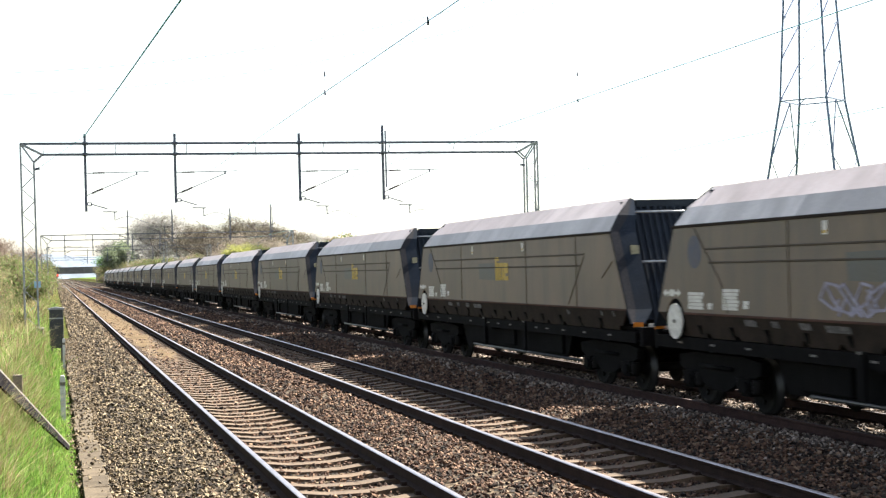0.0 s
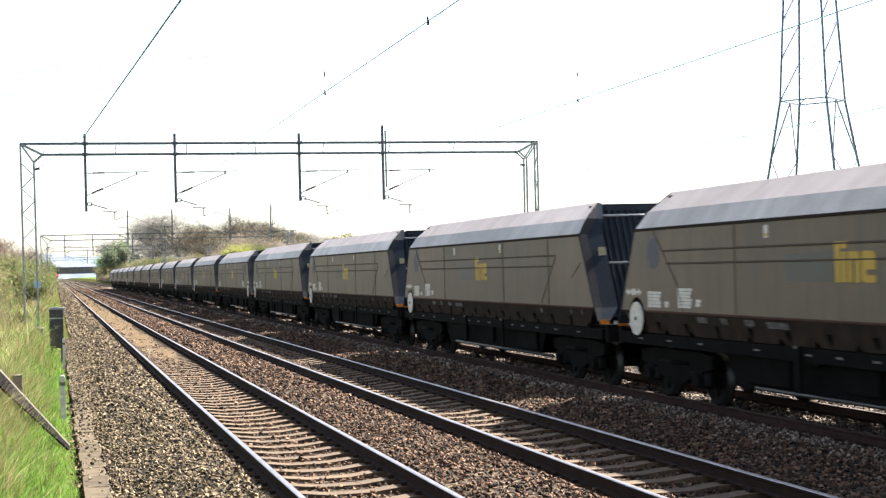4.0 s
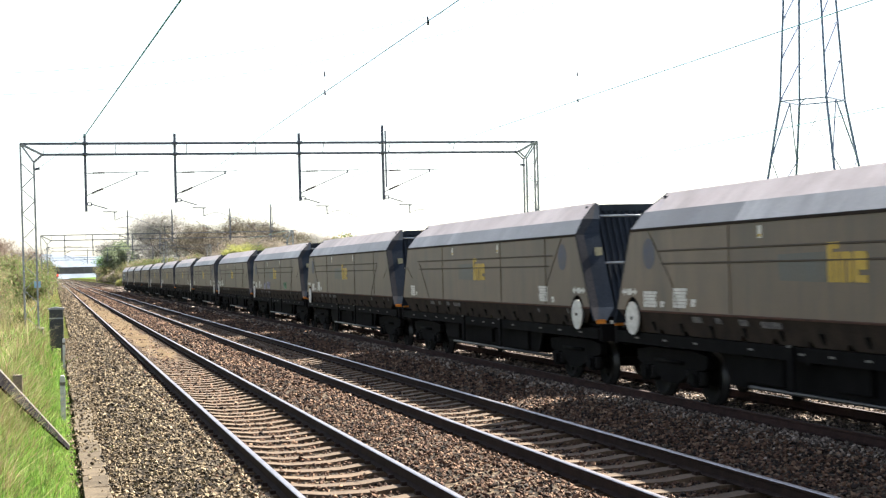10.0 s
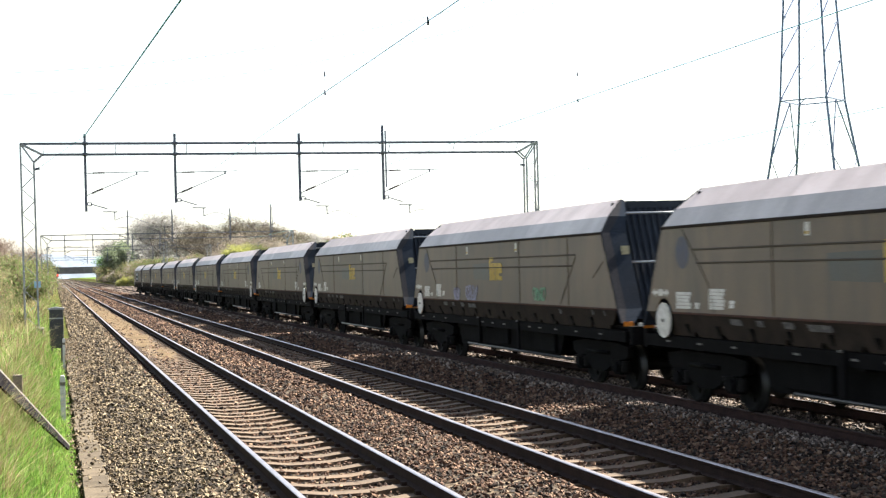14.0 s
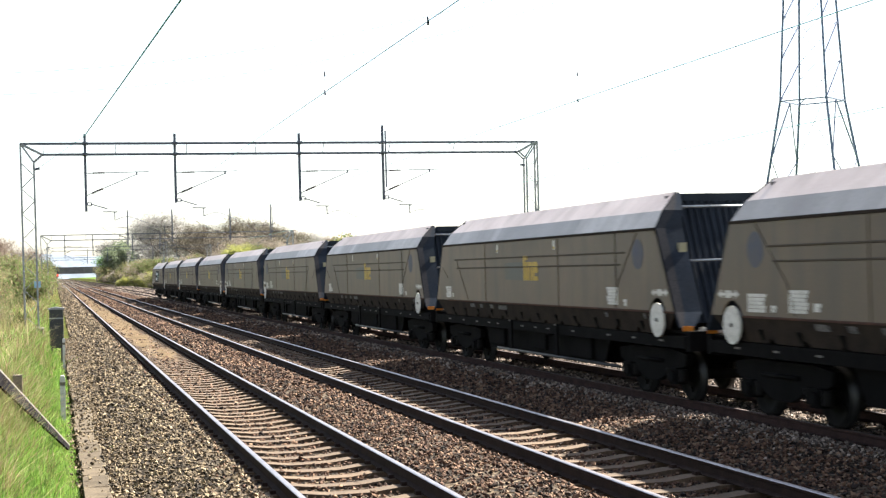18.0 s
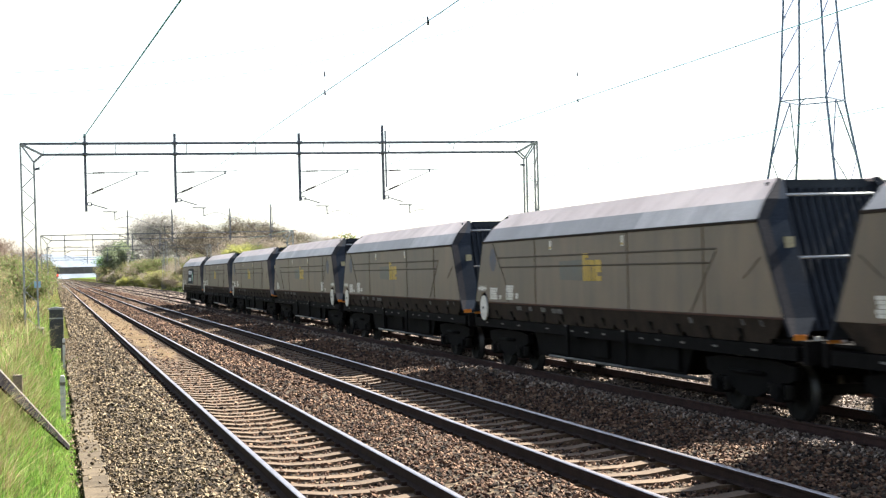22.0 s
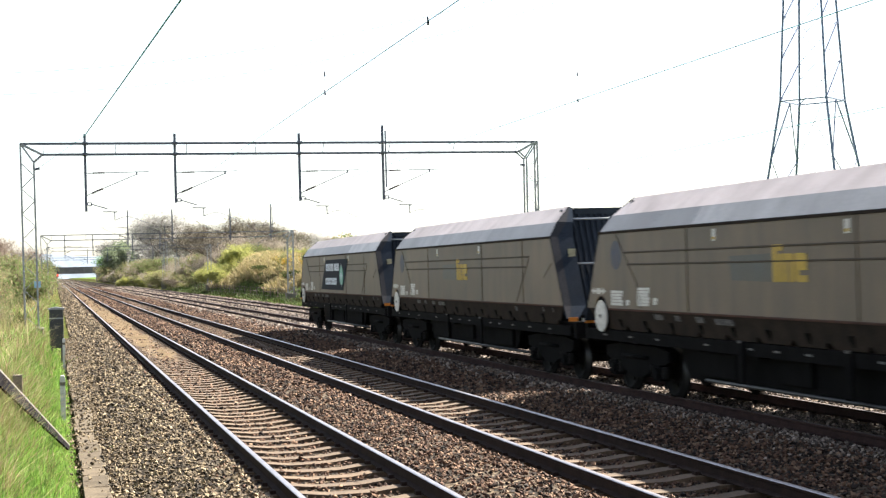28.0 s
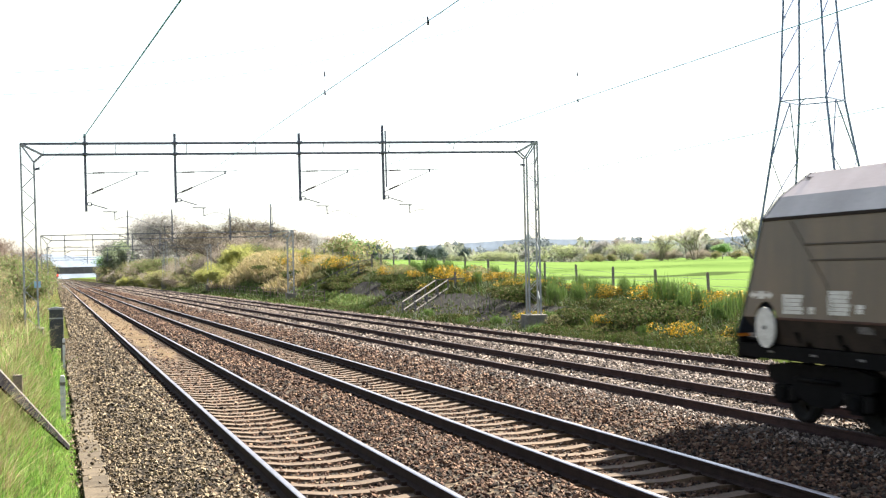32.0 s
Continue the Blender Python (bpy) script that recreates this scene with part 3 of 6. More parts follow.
        part("arrow_mark", bm, M_WHITE, root)
        # data panels with ruled lines; tag plates
        rows = ((6.12, 1.695, 0.28, 0.135, 5), (5.61, 1.62, 0.08, 0.05, 2), (4.9, 1.73, 0.27, 0.16, 6), (4.40, 1.66, 0.09, 0.06, 2)) if s < 0 else \
            ((4.9, 1.73, 0.27, 0.16, 6), (5.5, 1.62, 0.08, 0.06, 2), (-6.4, 1.70, 0.24, 0.14, 5), (-6.0, 1.63, 0.07, 0.05, 2))
        for y, z, w, h, k in rows:
            bm = bmesh.new()
            poly = [(y + w, z - h), (y + w, z + h)]
            for i in range(k):
                zt, zb = z + h - 2 * h * i / k, z + h - 2 * h * (i + 0.88) / k
                poly += [(y - w + 0.03 * ((i * 7) % 3), zt), (y - w + 0.03 * ((i * 7) % 3), zb), (y + w - 0.03, zb)]
                if i < k - 1:
                    poly += [(y + w - 0.03, z + h - 2 * h * (i + 1) / k)]
            prism(bm, poly, "x", s * 1.3605, s * 1.3655)
            part("data_panel", bm, M_WHITE, root, "white stencilled data lines")
        for a in (2.1, -1.78):
            bm = bmesh.new()
            plate(bm, s, a - 0.06, a + 0.06, 2.62, 2.80)
            plate(bm, s, a - 0.045, a + 0.045, 2.64, 2.68, 0.010, 1)
            part("tag_plate", bm, [M_WHITE, M_YELLOW], root)
        bm = bmesh.new()
        prism(bm, [(6.13 + 0.25 * math.cos(k * math.tau / 24), 2.46 + 0.26 * math.sin(k * math.tau / 24)) for k in range(24)], "x", s * 1.3605, s * 1.3635)
        part("faded_emblem", bm, M_EMBLEM, root, "faded blue oval emblem")
    # ends
    for e in (-1, 1):
        for s in (-1, 1):
            bm = bmesh.new()
            out = [(s * a[0], e * a[2], a[1]) for a in [TOE] + HALF]
            inn = [(s * 1.12, e * 7.82, 1.25), (s * 0.90, e * 7.66, 1.50), (s * 0.88, e * 6.94, 2.88), (s * 0.82, e * 6.82, 3.18), (s * 0.74, e * 6.56, 3.48)]
            o1, o2 = Vector((0, e * 0.012, 0)), Vector((0, -e * 0.05, 0))
            vo, vi = [bm.verts.new(Vector(c) + o1) for c in out], [bm.verts.new(Vector(c) + o1) for c in inn]
            wo, wi = [bm.verts.new(Vector(c) + o2) for c in out], [bm.verts.new(Vector(c) + o2) for c in inn]
            for i in range(4):
                for g in ((vo[i], vo[i + 1], vi[i + 1], vi[i]), (wo[i], wi[i], wi[i + 1], wo[i + 1]), (vo[i], wo[i], wo[i + 1], vo[i + 1]), (vi[i], vi[i + 1], wi[i + 1], wi[i])):
                    bm.faces.new(g)
            bm.faces.new((vo[0], vi[0], wi[0], wo[0]))
            bm.faces.new((vo[4], wo[4], wi[4], vi[4]))
            part("end_wing", bm, M_END, root, "dark blue-grey flat end wing")
            bm = bmesh.new()
            lift = Vector((0, e * 0.03, 0.004))
            edge = [Vector(c) + lift for c in out]
            inner = [Vector((c[0] - s * w, c[1], c[2])) + lift for c, w in zip(out, (0.05, 0.15, 0.16, 0.2, 0.02))]
            back = Vector((0, -e * 0.02, 0))
            va, vb = [bm.verts.new(c) for c in edge], [bm.verts.new(c) for c in inner]
            wa, wb = [bm.verts.new(c + back) for c in edge], [bm.verts.new(c + back) for c in inner]
            for i in range(4):
                for g in ((va[i], va[i + 1], vb[i + 1], vb[i]), (wa[i], wb[i], wb[i + 1], wa[i + 1]), (va[i], wa[i], wa[i + 1], va[i + 1]), (vb[i], vb[i + 1], wb[i + 1], wb[i])):
                    bm.faces.new(g)
            part("corner_strip", bm, M_CORNER, root, "slate-grey folded corner strip")
            bm = bmesh.new()
            box(bm, s * 0.98 - 0.07, s * 0.98 + 0.07, min(e * 7.11, e * 7.16), max(e * 7.11, e * 7.16), 2.45, 2.63)
            part("end_plate", bm, M_TAGEND, root, "small cream label plate")
        bm = bmesh.new()
        prism(bm, [(e * 7.36, 1.30), (e * 6.42, 3.44), (e * 6.36, 3.44), (e * 7.30, 1.30)], "x", -0.93, 0.93)
        part("end_sheet", bm, M_ENDSHEET, root, "dark sloping end sheet")
        for i in range(14):
            x = -0.84 + 0.129 * i
            bm = bmesh.new()
            prism(bm, [(e * 7.40, 1.32), (e * 6.51, 3.36), (e * 6.44, 3.36), (e * 7.33, 1.32)], "x", x - 0.02, x + 0.02)
            part("end_rib", bm, M_ENDSHEET, root)
        bm = bmesh.new()
        box(bm, -0.66, 0.66, e * 6.42 - 0.08, e * 6.42 + 0.08, 3.34, 3.47)
        part("end_beam", bm, M_ENDSHEET, root)
        for z in (3.24, 2.33):
            bm = bmesh.new()
            tube(bm, [(-0.86, e * (end_y(z) - 0.05), z), (0.86, e * (end_y(z) - 0.05), z)], 0.022, 8)
            part("hand_rail", bm, M_RAILBAR, root, "bright steel hand rail")
        bm = bmesh.new()
        box(bm, -1.28, 1.28, e * 7.98 - 0.13, e * 7.98 + 0.0, 0.88, 1.20)
        box(bm, -0.25, 0.25, e * 7.98 - 0.05, e * 7.98 + 0.10, 0.86, 1.18)
        part("headstock", bm, M_UNDER, root)
        bm = bmesh.new()
        tube(bm, [(0, e * 7.9, 1.02), (0, e * 8.31, 1.0)], 0.07, 8)
        part("coupler", bm, M_UNDER, root)
        bm = bmesh.new()
        box(bm, -1.2, 1.2, min(e * 7.0, e * 7.95), max(e * 7.0, e * 7.95), 1.15, 1.19)
        part("end_platform", bm, M_UNDER, root)
        for s in (-1, 1):
            bm = bmesh.new()
            bar(bm, (s * 1.1, e * 7.2, 1.2), (s * 0.95, e * 6.95, 1.5), 0.09)
            part("end_post", bm, M_UNDER, root)
            bm = bmesh.new()
            tube(bm, [(s * 0.35, e * 8.0, 0.95), (s * 0.36, e * 8.18, 0.72), (s * 0.34, e * 8.26, 0.55)], 0.025, 6)
            part("brake_hose", bm, M_UNDER, root)
    # hopper inside and discharge chutes
    bm = bmesh.new()
    prism(bm, [(-6.4, 3.0), (-4.2, 1.3), (4.2, 1.3), (6.4, 3.0), (6.4, 3.04), (4.2, 1.36), (-4.2, 1.36), (-6.4, 3.04)], "x", -1.12, 1.12)
    part("hopper_floor", bm, M_COAL, root)
    for i, y in enumerate((-2.9, -1.0, 1.0, 2.9)):
        bm = bmesh.new()
        a = [(-1.05, y - 0.92, 1.30), (1.05, y - 0.92, 1.30), (1.05, y + 0.92, 1.30), (-1.05, y + 0.92, 1.30)]
        b = [(-0.75, y - 0.45, 0.42), (0.75, y - 0.45, 0.42), (0.75, y + 0.45, 0.42), (-0.75, y + 0.45, 0.42)]
        va, vb = [bm.verts.new(c) for c in a], [bm.verts.new(c) for c in b]
        bm.faces.new(va)
        bm.faces.new(vb[::-1])
        for k in range(4):
            bm.faces.new((va[k], vb[k], vb[(k + 1) % 4], va[(k + 1) % 4]))
        part("discharge_chute", bm, M_UNDER, root)
    for s in (-1, 1):
        bm = bmesh.new()
        tube(bm, [(s * 1.12, s * 4.6, 0.44), (s * 1.12, -s * 3.0, 0.44)], 0.03, 8)
        part("operating_shaft", bm, M_PIPE, root)
        bm = bmesh.new()
        prism(bm, [(-4.05, 0.94), (4.05, 0.94), (3.7, 0.42), (-3.7, 0.42)], "x", s * 1.06, s * 1.09)
        part("underfloor_panel", bm, M_UNDER, root)
        for y in (-5.1, -2.0, 3.1):
            bm = bmesh.new()
            bar(bm, (s * 1.361, -s * y, 1.52), (s * 1.361, -s * y, 2.84), 0.022, 0.005)
            part("weld_seam", bm, M_SEAM, root)
        for y0, y1, z0, z1 in ((-3.6, -2.4, 0.52, 0.9), (-0.4, 0.5, 0.55, 0.92), (1.9, 3.2, 0.5, 0.9)):
            bm = bmesh.new()
            box(bm, min(s * 0.92, s * 1.16), max(s * 0.92, s * 1.16), y0, y1, z0, z1)
            part("equipment_box", bm, M_UNDER, root, bevel=0.015)
        bm = bmesh.new()
        prism(bm, [(s * 1.1, 1.0), (s * 1.28, 1.0), (s * 1.28, 0.88), (s * 1.1, 0.88)], "y", 0.9, 1.1)
        part("bracket", bm, M_UNDER, root)
    # bogies
    for yc in (-5.965, 5.965):
        bm = bmesh.new()
        box(bm, -0.95, 0.95, yc - 0.16, yc + 0.16, 0.55, 0.86)
        bogie = part("bogie", bm, M_UNDER, root)
        for s in (-1, 1):
            poly = [(-1.45, 0.80), (-1.42, 0.62), (-1.22, 0.56), (-0.75, 0.56), (-0.55, 0.40), (-0.25, 0.30), (0.25, 0.30), (0.55, 0.40), (0.75, 0.56), (1.22, 0.56), (1.42, 0.62), (1.45, 0.80), (0.9, 0.86), (-0.9, 0.86)]
            bm = bmesh.new()
            prism(bm, [(yc + p[0], p[1]) for p in poly], "x", s * 0.97, s * 1.09)
            part("side_frame", bm, M_UNDER, bogie)
            for ax in (-0.985, 0.985):
                bm = bmesh.new()
                box(bm, min(s * 0.95, s * 1.13), max(s * 0.95, s * 1.13), yc + ax - 0.14, yc + ax + 0.14, 0.29, 0.56)
                tube(bm, [(s * 1.12, yc + ax, 0.42), (s * 1.17, yc + ax, 0.42)], 0.10, 12)
                part("axle_box", bm, M_UNDER, bogie, bevel=0.0)
                for o in (-0.24, 0.24):
                    bm = bmesh.new()
                    tube(bm, [(s * 1.05, yc + ax + o, 0.33 + 0.03 * k) for k in range(8)], 0.08, 10, taper=[0.075 + 0.012 * (k % 2) for k in range(8)])
                    part("spring", bm, M_WHEEL, bogie)
            bm = bmesh.new()
            tube(bm, [(s * 1.12, yc - 0.55, 0.66), (s * 1.12, yc + 0.55, 0.66)], 0.035, 6)
            part("brake_cylinder", bm, M_UNDER, bogie)
    me = wheelset_mesh()
    for y in AXLES:
        w = new("wheelset", me)
        w.parent = root
        w.location = (0, y, WHEEL_R)
    tagged(root, "dusty grey-brown bogie coal hopper wagon with white hand wheel", "railway wagon", "wagons of the coal train")
    return root


def yellow_mark(root):
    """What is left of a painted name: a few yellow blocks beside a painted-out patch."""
    for s in (-1, 1):
        lo, x, up = 2.0, 2.39, 2.52
        for shape in ([(0.22, lo), (0.10, lo), (0.10, up), (0.22, up)], [(0.07, lo), (-0.05, lo), (-0.05, x), (0.07, x)], [(0.08, up - 0.09), (-0.06, up - 0.09), (-0.06, up), (0.08, up)],
                      [(-0.09, lo), (-0.20, lo), (-0.20, x - 0.09), (-0.27, x - 0.09), (-0.27, lo), (-0.38, lo), (-0.38, x - 0.03), (-0.33, x), (-0.09, x)],
                      [(-0.42, lo + 0.04), (-0.47, lo), (-0.74, lo), (-0.74, lo + 0.09), (-0.53, lo + 0.09), (-0.53, lo + 0.16), (-0.74, lo + 0.16), (-0.74, x - 0.04), (-0.69, x), (-0.42, x)]):
            bm = bmesh.new()
            prism(bm, [(-s * a, z) for a, z in shape], "x", s * 1.3665, s * 1.371)
            part("yellow_block", bm, M_YELLOW, root)
        bm = bmesh.new()
        prism(bm, [(-s * a, z) for a, z in ((0.26, 2.0), (1.55, 2.02), (1.6, 2.38), (0.26, 2.40))], "x", s * 1.3605, s * 1.3625)
        part("painted_out_patch", bm, M_PATCH, root, "dull blue-grey painted-out patch")


def dark_panel(root):
    """Slanted navy panel with plain pale bars and a round green emblem."""
    s = -1
    bm = bmesh.new()
    prism(bm, [(2.78, 1.63), (-1.48, 1.62), (-2.43, 2.71), (1.74, 2.70)], "x", s * 1.366, s * 1.378)
    pan = part("name_panel", bm, M_NAVY, root, "slanted dark navy panel with rows of pale blocks")
    for a0, a1, z0, z1, count in ((1.72, 0.20, 2.30, 2.56, 6), (0.08, -0.84, 2.30, 2.56, 4), (1.80, -0.38, 1.81, 2.05, 8)):
        step = (a1 - a0) / count
        for k in range(count):
            b0, b1, w = a0 + step * k, a0 + step * (k + 0.84), 0.062
            for q0, q1, y0, y1 in ((b0, b1, z1 - w, z1), (b0, b1, z0, z0 + w), (b0, b0 - 0.075, z0 + w, z1 - w), (b1 + 0.075, b1, z0 + w, z1 - w)):
                bm = bmesh.new()
                prism(bm, [(q0, y0), (q1, y0), (q1, y1), (q0, y1)], "x", s * 1.378, s * 1.382)
                part("pale_bar", bm, M_PALEBAR, pan)
    bm = bmesh.new()
    prism(bm, [(-1.24 + 0.33 * math.cos(k * math.tau / 32), 2.13 + 0.33 * math.sin(k * math.tau / 32)) for k in range(32)], "x", s * 1.378, s * 1.382)
    part("round_emblem", bm, M_TEAL, pan, "pale green round emblem")
    bm = bmesh.new()
    prism(bm, [(-1.24 + (0.40 if k % 4 == 0 else 0.07 if k % 2 else 0.16) * math.cos(k * math.tau / 16), 2.13 + (0.42 if k % 4 == 0 else 0.07 if k % 2 else 0.16) * math.sin(k * math.tau / 16)) for k in range(16)], "x", s * 1.382, s * 1.386)
    part("star", bm, M_PALEBAR, pan)


def scribble(root, y0, z0, w, h, mat, seed, label):
    """Sprayed loops on the side."""
    rng = random.Random(seed)
    for k in range(4):
        pts = []
        cy, cz = y0 - w * (k + 0.5) / 4, z0
        for i in range(9):
            pts.append((cy + w * 0.16 * math.sin(i * 1.5 + rng.uniform(0, 0.8)) - w * 0.02 * i, cz + h * 0.5 * math.cos(i * 1.1 + k + rng.uniform(0, 0.8))))
        bm = bmesh.new()
        for (ya, za), (yb, zb) in zip(pts, pts[1:]):
            bar(bm, (-1.3665, ya, za), (-1.3665, yb, zb), 0.008, 0.035)
        part("spray_stroke", bm, mat, root, label)


plain = build_wagon()
WAGONS = []
for i in range(18):
    WAGONS.append(copy_thing(plain, pose(TRACKS[2], 15.33 + PITCH * i, 0)) if i else plain)
for n, w in enumerate(WAGONS, -1):
    if n < 16:
        yellow_mark(w)
dark_panel(WAGONS[17])
for ob in [c for c in WAGONS[17].children if c.name.startswith("tag_plate") and min(v.co.x for v in c.data.vertices) < -1.3 and c.data.vertices[0].co.y < 0]:
    ob.location.y -= 0.72
for ob in [c for c in WAGONS[17].children if c.name.startswith("faded_emblem")]:
    bpy.data.objects.remove(ob)
scribble(WAGONS[0], 2.25, 1.79, 1.5, 0.44, M_LILAC, 3, "pale lilac sprayed scribble")
scribble(WAGONS[8], 3.4, 1.66, 0.5, 0.30, M_LILAC, 4, "pale lilac sprayed scribble")
scribble(WAGONS[8], 2.3, 1.70, 0.9, 0.34, M_LILAC, 5, "pale lilac sprayed scribble")
scribble(WAGONS[8], -2.9, 1.72, 0.7, 0.26, M_GREENSPRAY, 6, "pale green sprayed scribble")
tagged(WAGONS[17], "last coal hopper wagon with a slanted navy panel and green emblem")
tagged(WAGONS[0], "grey-brown bogie coal hopper wagon with a lilac scribble on its side")
tagged(WAGONS[8], "grey-brown bogie coal hopper wagon with small lilac and green scribbles")

# ---- gantries, wires, pylon, bridge ----
def lattice(bm, a, b, c, d, n, w):
    """Zigzag lacing between the member a-b and the member c-d."""
    a, b, c, d = map(Vector, (a, b, c, d))
    for i in range(n):
        p, q = a.lerp(b, i / n), c.lerp(d, (i + 1) / n)
        r, s = c.lerp(d, i / n), a.lerp(b, (i + 1) / n)
        if i % 2:
            bar(bm, p, q, w, w * 0.5)
        else:
            bar(bm, r, s, w, w * 0.5)


def build_gantry(y, x0, x1, zb, drops, reach, top, zl, zr, low):
    root = tagged(new("overhead_line_gantry"), "grey steel lattice portal gantry spanning four railway tracks", "gantry", "overhead line gantries")
    root.location = (0, y, 0)
    dp = 0.36
    for yy in (-dp / 2, dp / 2):
        for z, a in ((zb, 0.0), (zb - 0.40, 0.72)):
            bm = bmesh.new()
            bar(bm, (x0 + a, yy, z), (x1 - a, yy, z), 0.052)
            part("boom_chord", bm, M_GANTRY, root)
    n = int((x1 - x0 - 1.6) / 2.3)
    for i in range(n + 1):
        x = x0 + 0.8 + (x1 - x0 - 1.6) * i / n
        bm = bmesh.new()
        bar(bm, (x, -dp / 2, zb), (x, dp / 2, zb - 0.4), 0.022, 0.012)
        part("boom_lace", bm, M_GANTRY, root)
    for x, s, z in ((x0, 1, zl), (x1, -1, zr)):
        bm = bmesh.new()
        for yy in (-dp / 2, dp / 2):
            bar(bm, (x + s * 0.03, yy, z), (x, yy, zb), 0.06)
            bar(bm, (x + s * 0.50, yy, z), (x + s * 0.46, yy, zb - 0.68), 0.06)
            bar(bm, (x + s * 0.46, yy, zb - 0.68), (x + s * 0.76, yy, zb - 0.4), 0.05)
            bar(bm, (x, yy, zb), (x + s * 0.76, yy, zb - 0.4), 0.06)
            bar(bm, (x, yy, zb), (x + s * 0.46, yy, zb - 0.68), 0.05)
        mast = part("mast", bm, M_GALV, root, "pale lattice steel mast")
        bm = bmesh.new()
        for yy in (-dp / 2, dp / 2):
            lattice(bm, (x + s * 0.03, yy, z), (x, yy, zb - 0.7), (x + s * 0.5, yy, z), (x + s * 0.46, yy, zb - 0.7), 13, 0.035)
        lattice(bm, (x + s * 0.03, -dp / 2, z), (x, -dp / 2, zb), (x + s * 0.03, dp / 2, z), (x, dp / 2, zb), 14, 0.03)
        part("lacing", bm, M_GALV, mast)
        bm = bmesh.new()
        bar(bm, (x + s * 0.48, 0, zb - 0.93), (x + s * 0.66, 0, zb - 0.90), 0.08)
        part("return_wire_clamp", bm, M_GANTRY, root)
        bm = bmesh.new()
        box(bm, x + s * 0.26 - 0.42, x + s * 0.26 + 0.42, -0.4, 0.4, -0.45, z + 0.02)
        part("plinth", bm, M_CONCGREY, root, "weathered concrete mast plinth", bevel=0.02)
    for k, x in enumerate(drops):
        zt, z0 = top + (0.3 if k == 3 else 0.0), low
        bm = bmesh.new()
        bar(bm, (x, 0, zt), (x, 0, z0 if k else z0 - 0.28), 0.088)
        if k == 3:
            bar(bm, (x + 0.14, 0.1, zt - 0.2), (x + 0.14, 0.1, z0 + 0.5), 0.05)
        for zz in (zb, zb - 0.4):
            box(bm, x - 0.09, x + 0.09, -0.2, 0.2, zz - 0.045, zz + 0.045)
        drop = part("drop_tube", bm, M_GANTRY, root)
        r = reach
        zr_ = z0 - (0.0 if k else 0.1)
        bm = bmesh.new()
        bar(bm, (x, 0, z0 + 1.13), (x + r * 2.3, 0, z0 + 1.17), 0.027)
        bar(bm, (x, 0, z0 + 0.30), (x + r * 1.85, 0, z0 + 1.08), 0.027)
        ring = [(x + r * 0.13 + 0.075 * math.cos(q * math.tau / 10), 0, zr_ + 0.10 + 0.075 * math.sin(q * math.tau / 10)) for q in range(11)]
        tube(bm, ring, 0.018, 5)
        bar(bm, (x, 0, zr_ + 0.10), (x + r * 0.06, 0, zr_ + 0.10), 0.05)
        bar(bm, (x + r * 1.85, 0, z0 + 1.05), (x + r * 1.85, 0, z0 + 1.18), 0.05)
        bar(bm, (x + r * 0.15, 0, zr_ + 0.10), (x + r * 0.76, 0, zr_ - 0.09), 0.034)
        bar(bm, (x + r * 0.60, 0, zr_ - 0.20), (x + r * 1.12, 0, zr_ - 0.21), 0.036)
        bar(bm, (x + r * 1.02, 0, zr_ - 0.22), (x + r * 1.02, 0, zr_ - 0.52), 0.034)
        tube(bm, [(x + r * (1.02 + 0.12 * q), 0, zr_ - 0.52 + 0.13 * math.sin(0.42 * q)) for q in range(11)], 0.011, 5)
        part("cantilever", bm, M_GANTRY, drop)
        bm = bmesh.new()
        a, b = Vector((x, 0, z0 + 0.30)), Vector((x + r * 1.85, 0, z0 + 1.08))
        tube(bm, [a.lerp(b, 0.12 + 0.022 * i) for i in range(11)], 0.05, 8, taper=[0.024 if i % 2 == 0 else 0.045 for i in range(11)])
        part("insulator", bm, M_INSUL, drop, "dark ribbed insulator")
        bm = bmesh.new()
        a, b = Vector((x, 0, z0 + 1.13)), Vector((x + r * 2.1, 0, z0 + 1.165))
        tube(bm, [a.lerp(b, 0.12 + 0.022 * i) for i in range(11)], 0.05, 8, taper=[0.02 if i % 2 == 0 else 0.034 for i in range(11)])
        part("insulator", bm, M_INSUL, drop, "dark ribbed insulator")
    return root


build_gantry(55.5, -1.12, 18.6, 7.22, (1.16, 4.42, 9.10, 12.36), 1, 7.58, 0.50, 0.34, 5.0)
build_gantry(116, -1.0, 18.35, 5.55, (5.5, 8.9, 13.4, 16.6), -1, 7.4, 0.7, 0.6, 4.9)
build_gantry(183, -1.0, 18.7, 5.9, (1.2, 4.5, 9.2, 12.5), 1, 7.4, 0.9, 1.0, 4.9)
build_gantry(262, -1.0, 18.7, 5.7, (5.5, 8.9, 13.4, 16.6), -1, 7.2, 0.9, 1.0, 4.9)


def wire(name, label, pts, r, mat, clamps=()):
    bm = bmesh.new()
    tube(bm, pts, r, 6)
    ob = tagged(new(name, mesh_of(name, bm, mat)), label, "wire", "overhead wires")
    for p, h in clamps:
        bm = bmesh.new()
        tube(bm, [(p[0], p[1], p[2] - 0.05), (p[0], p[1], p[2] + h)], 0.005, 5)
        for zz in (p[2] - 0.07, p[2] + h - 0.07):
            tube(bm, [(p[0], p[1], zz), (p[0], p[1], zz + 0.12)], 0.022, 6)
        c = part("dropper", bm, M_GANTRY, ob)
    return ob


def line(a, b, n=24, sag=0.0):
    a, b = Vector(a), Vector(b)
    return [tuple(a.lerp(b, i / n) - Vector((0, 0, sag * 4 * (i / n) * (1 - i / n)))) for i in range(n + 1)]


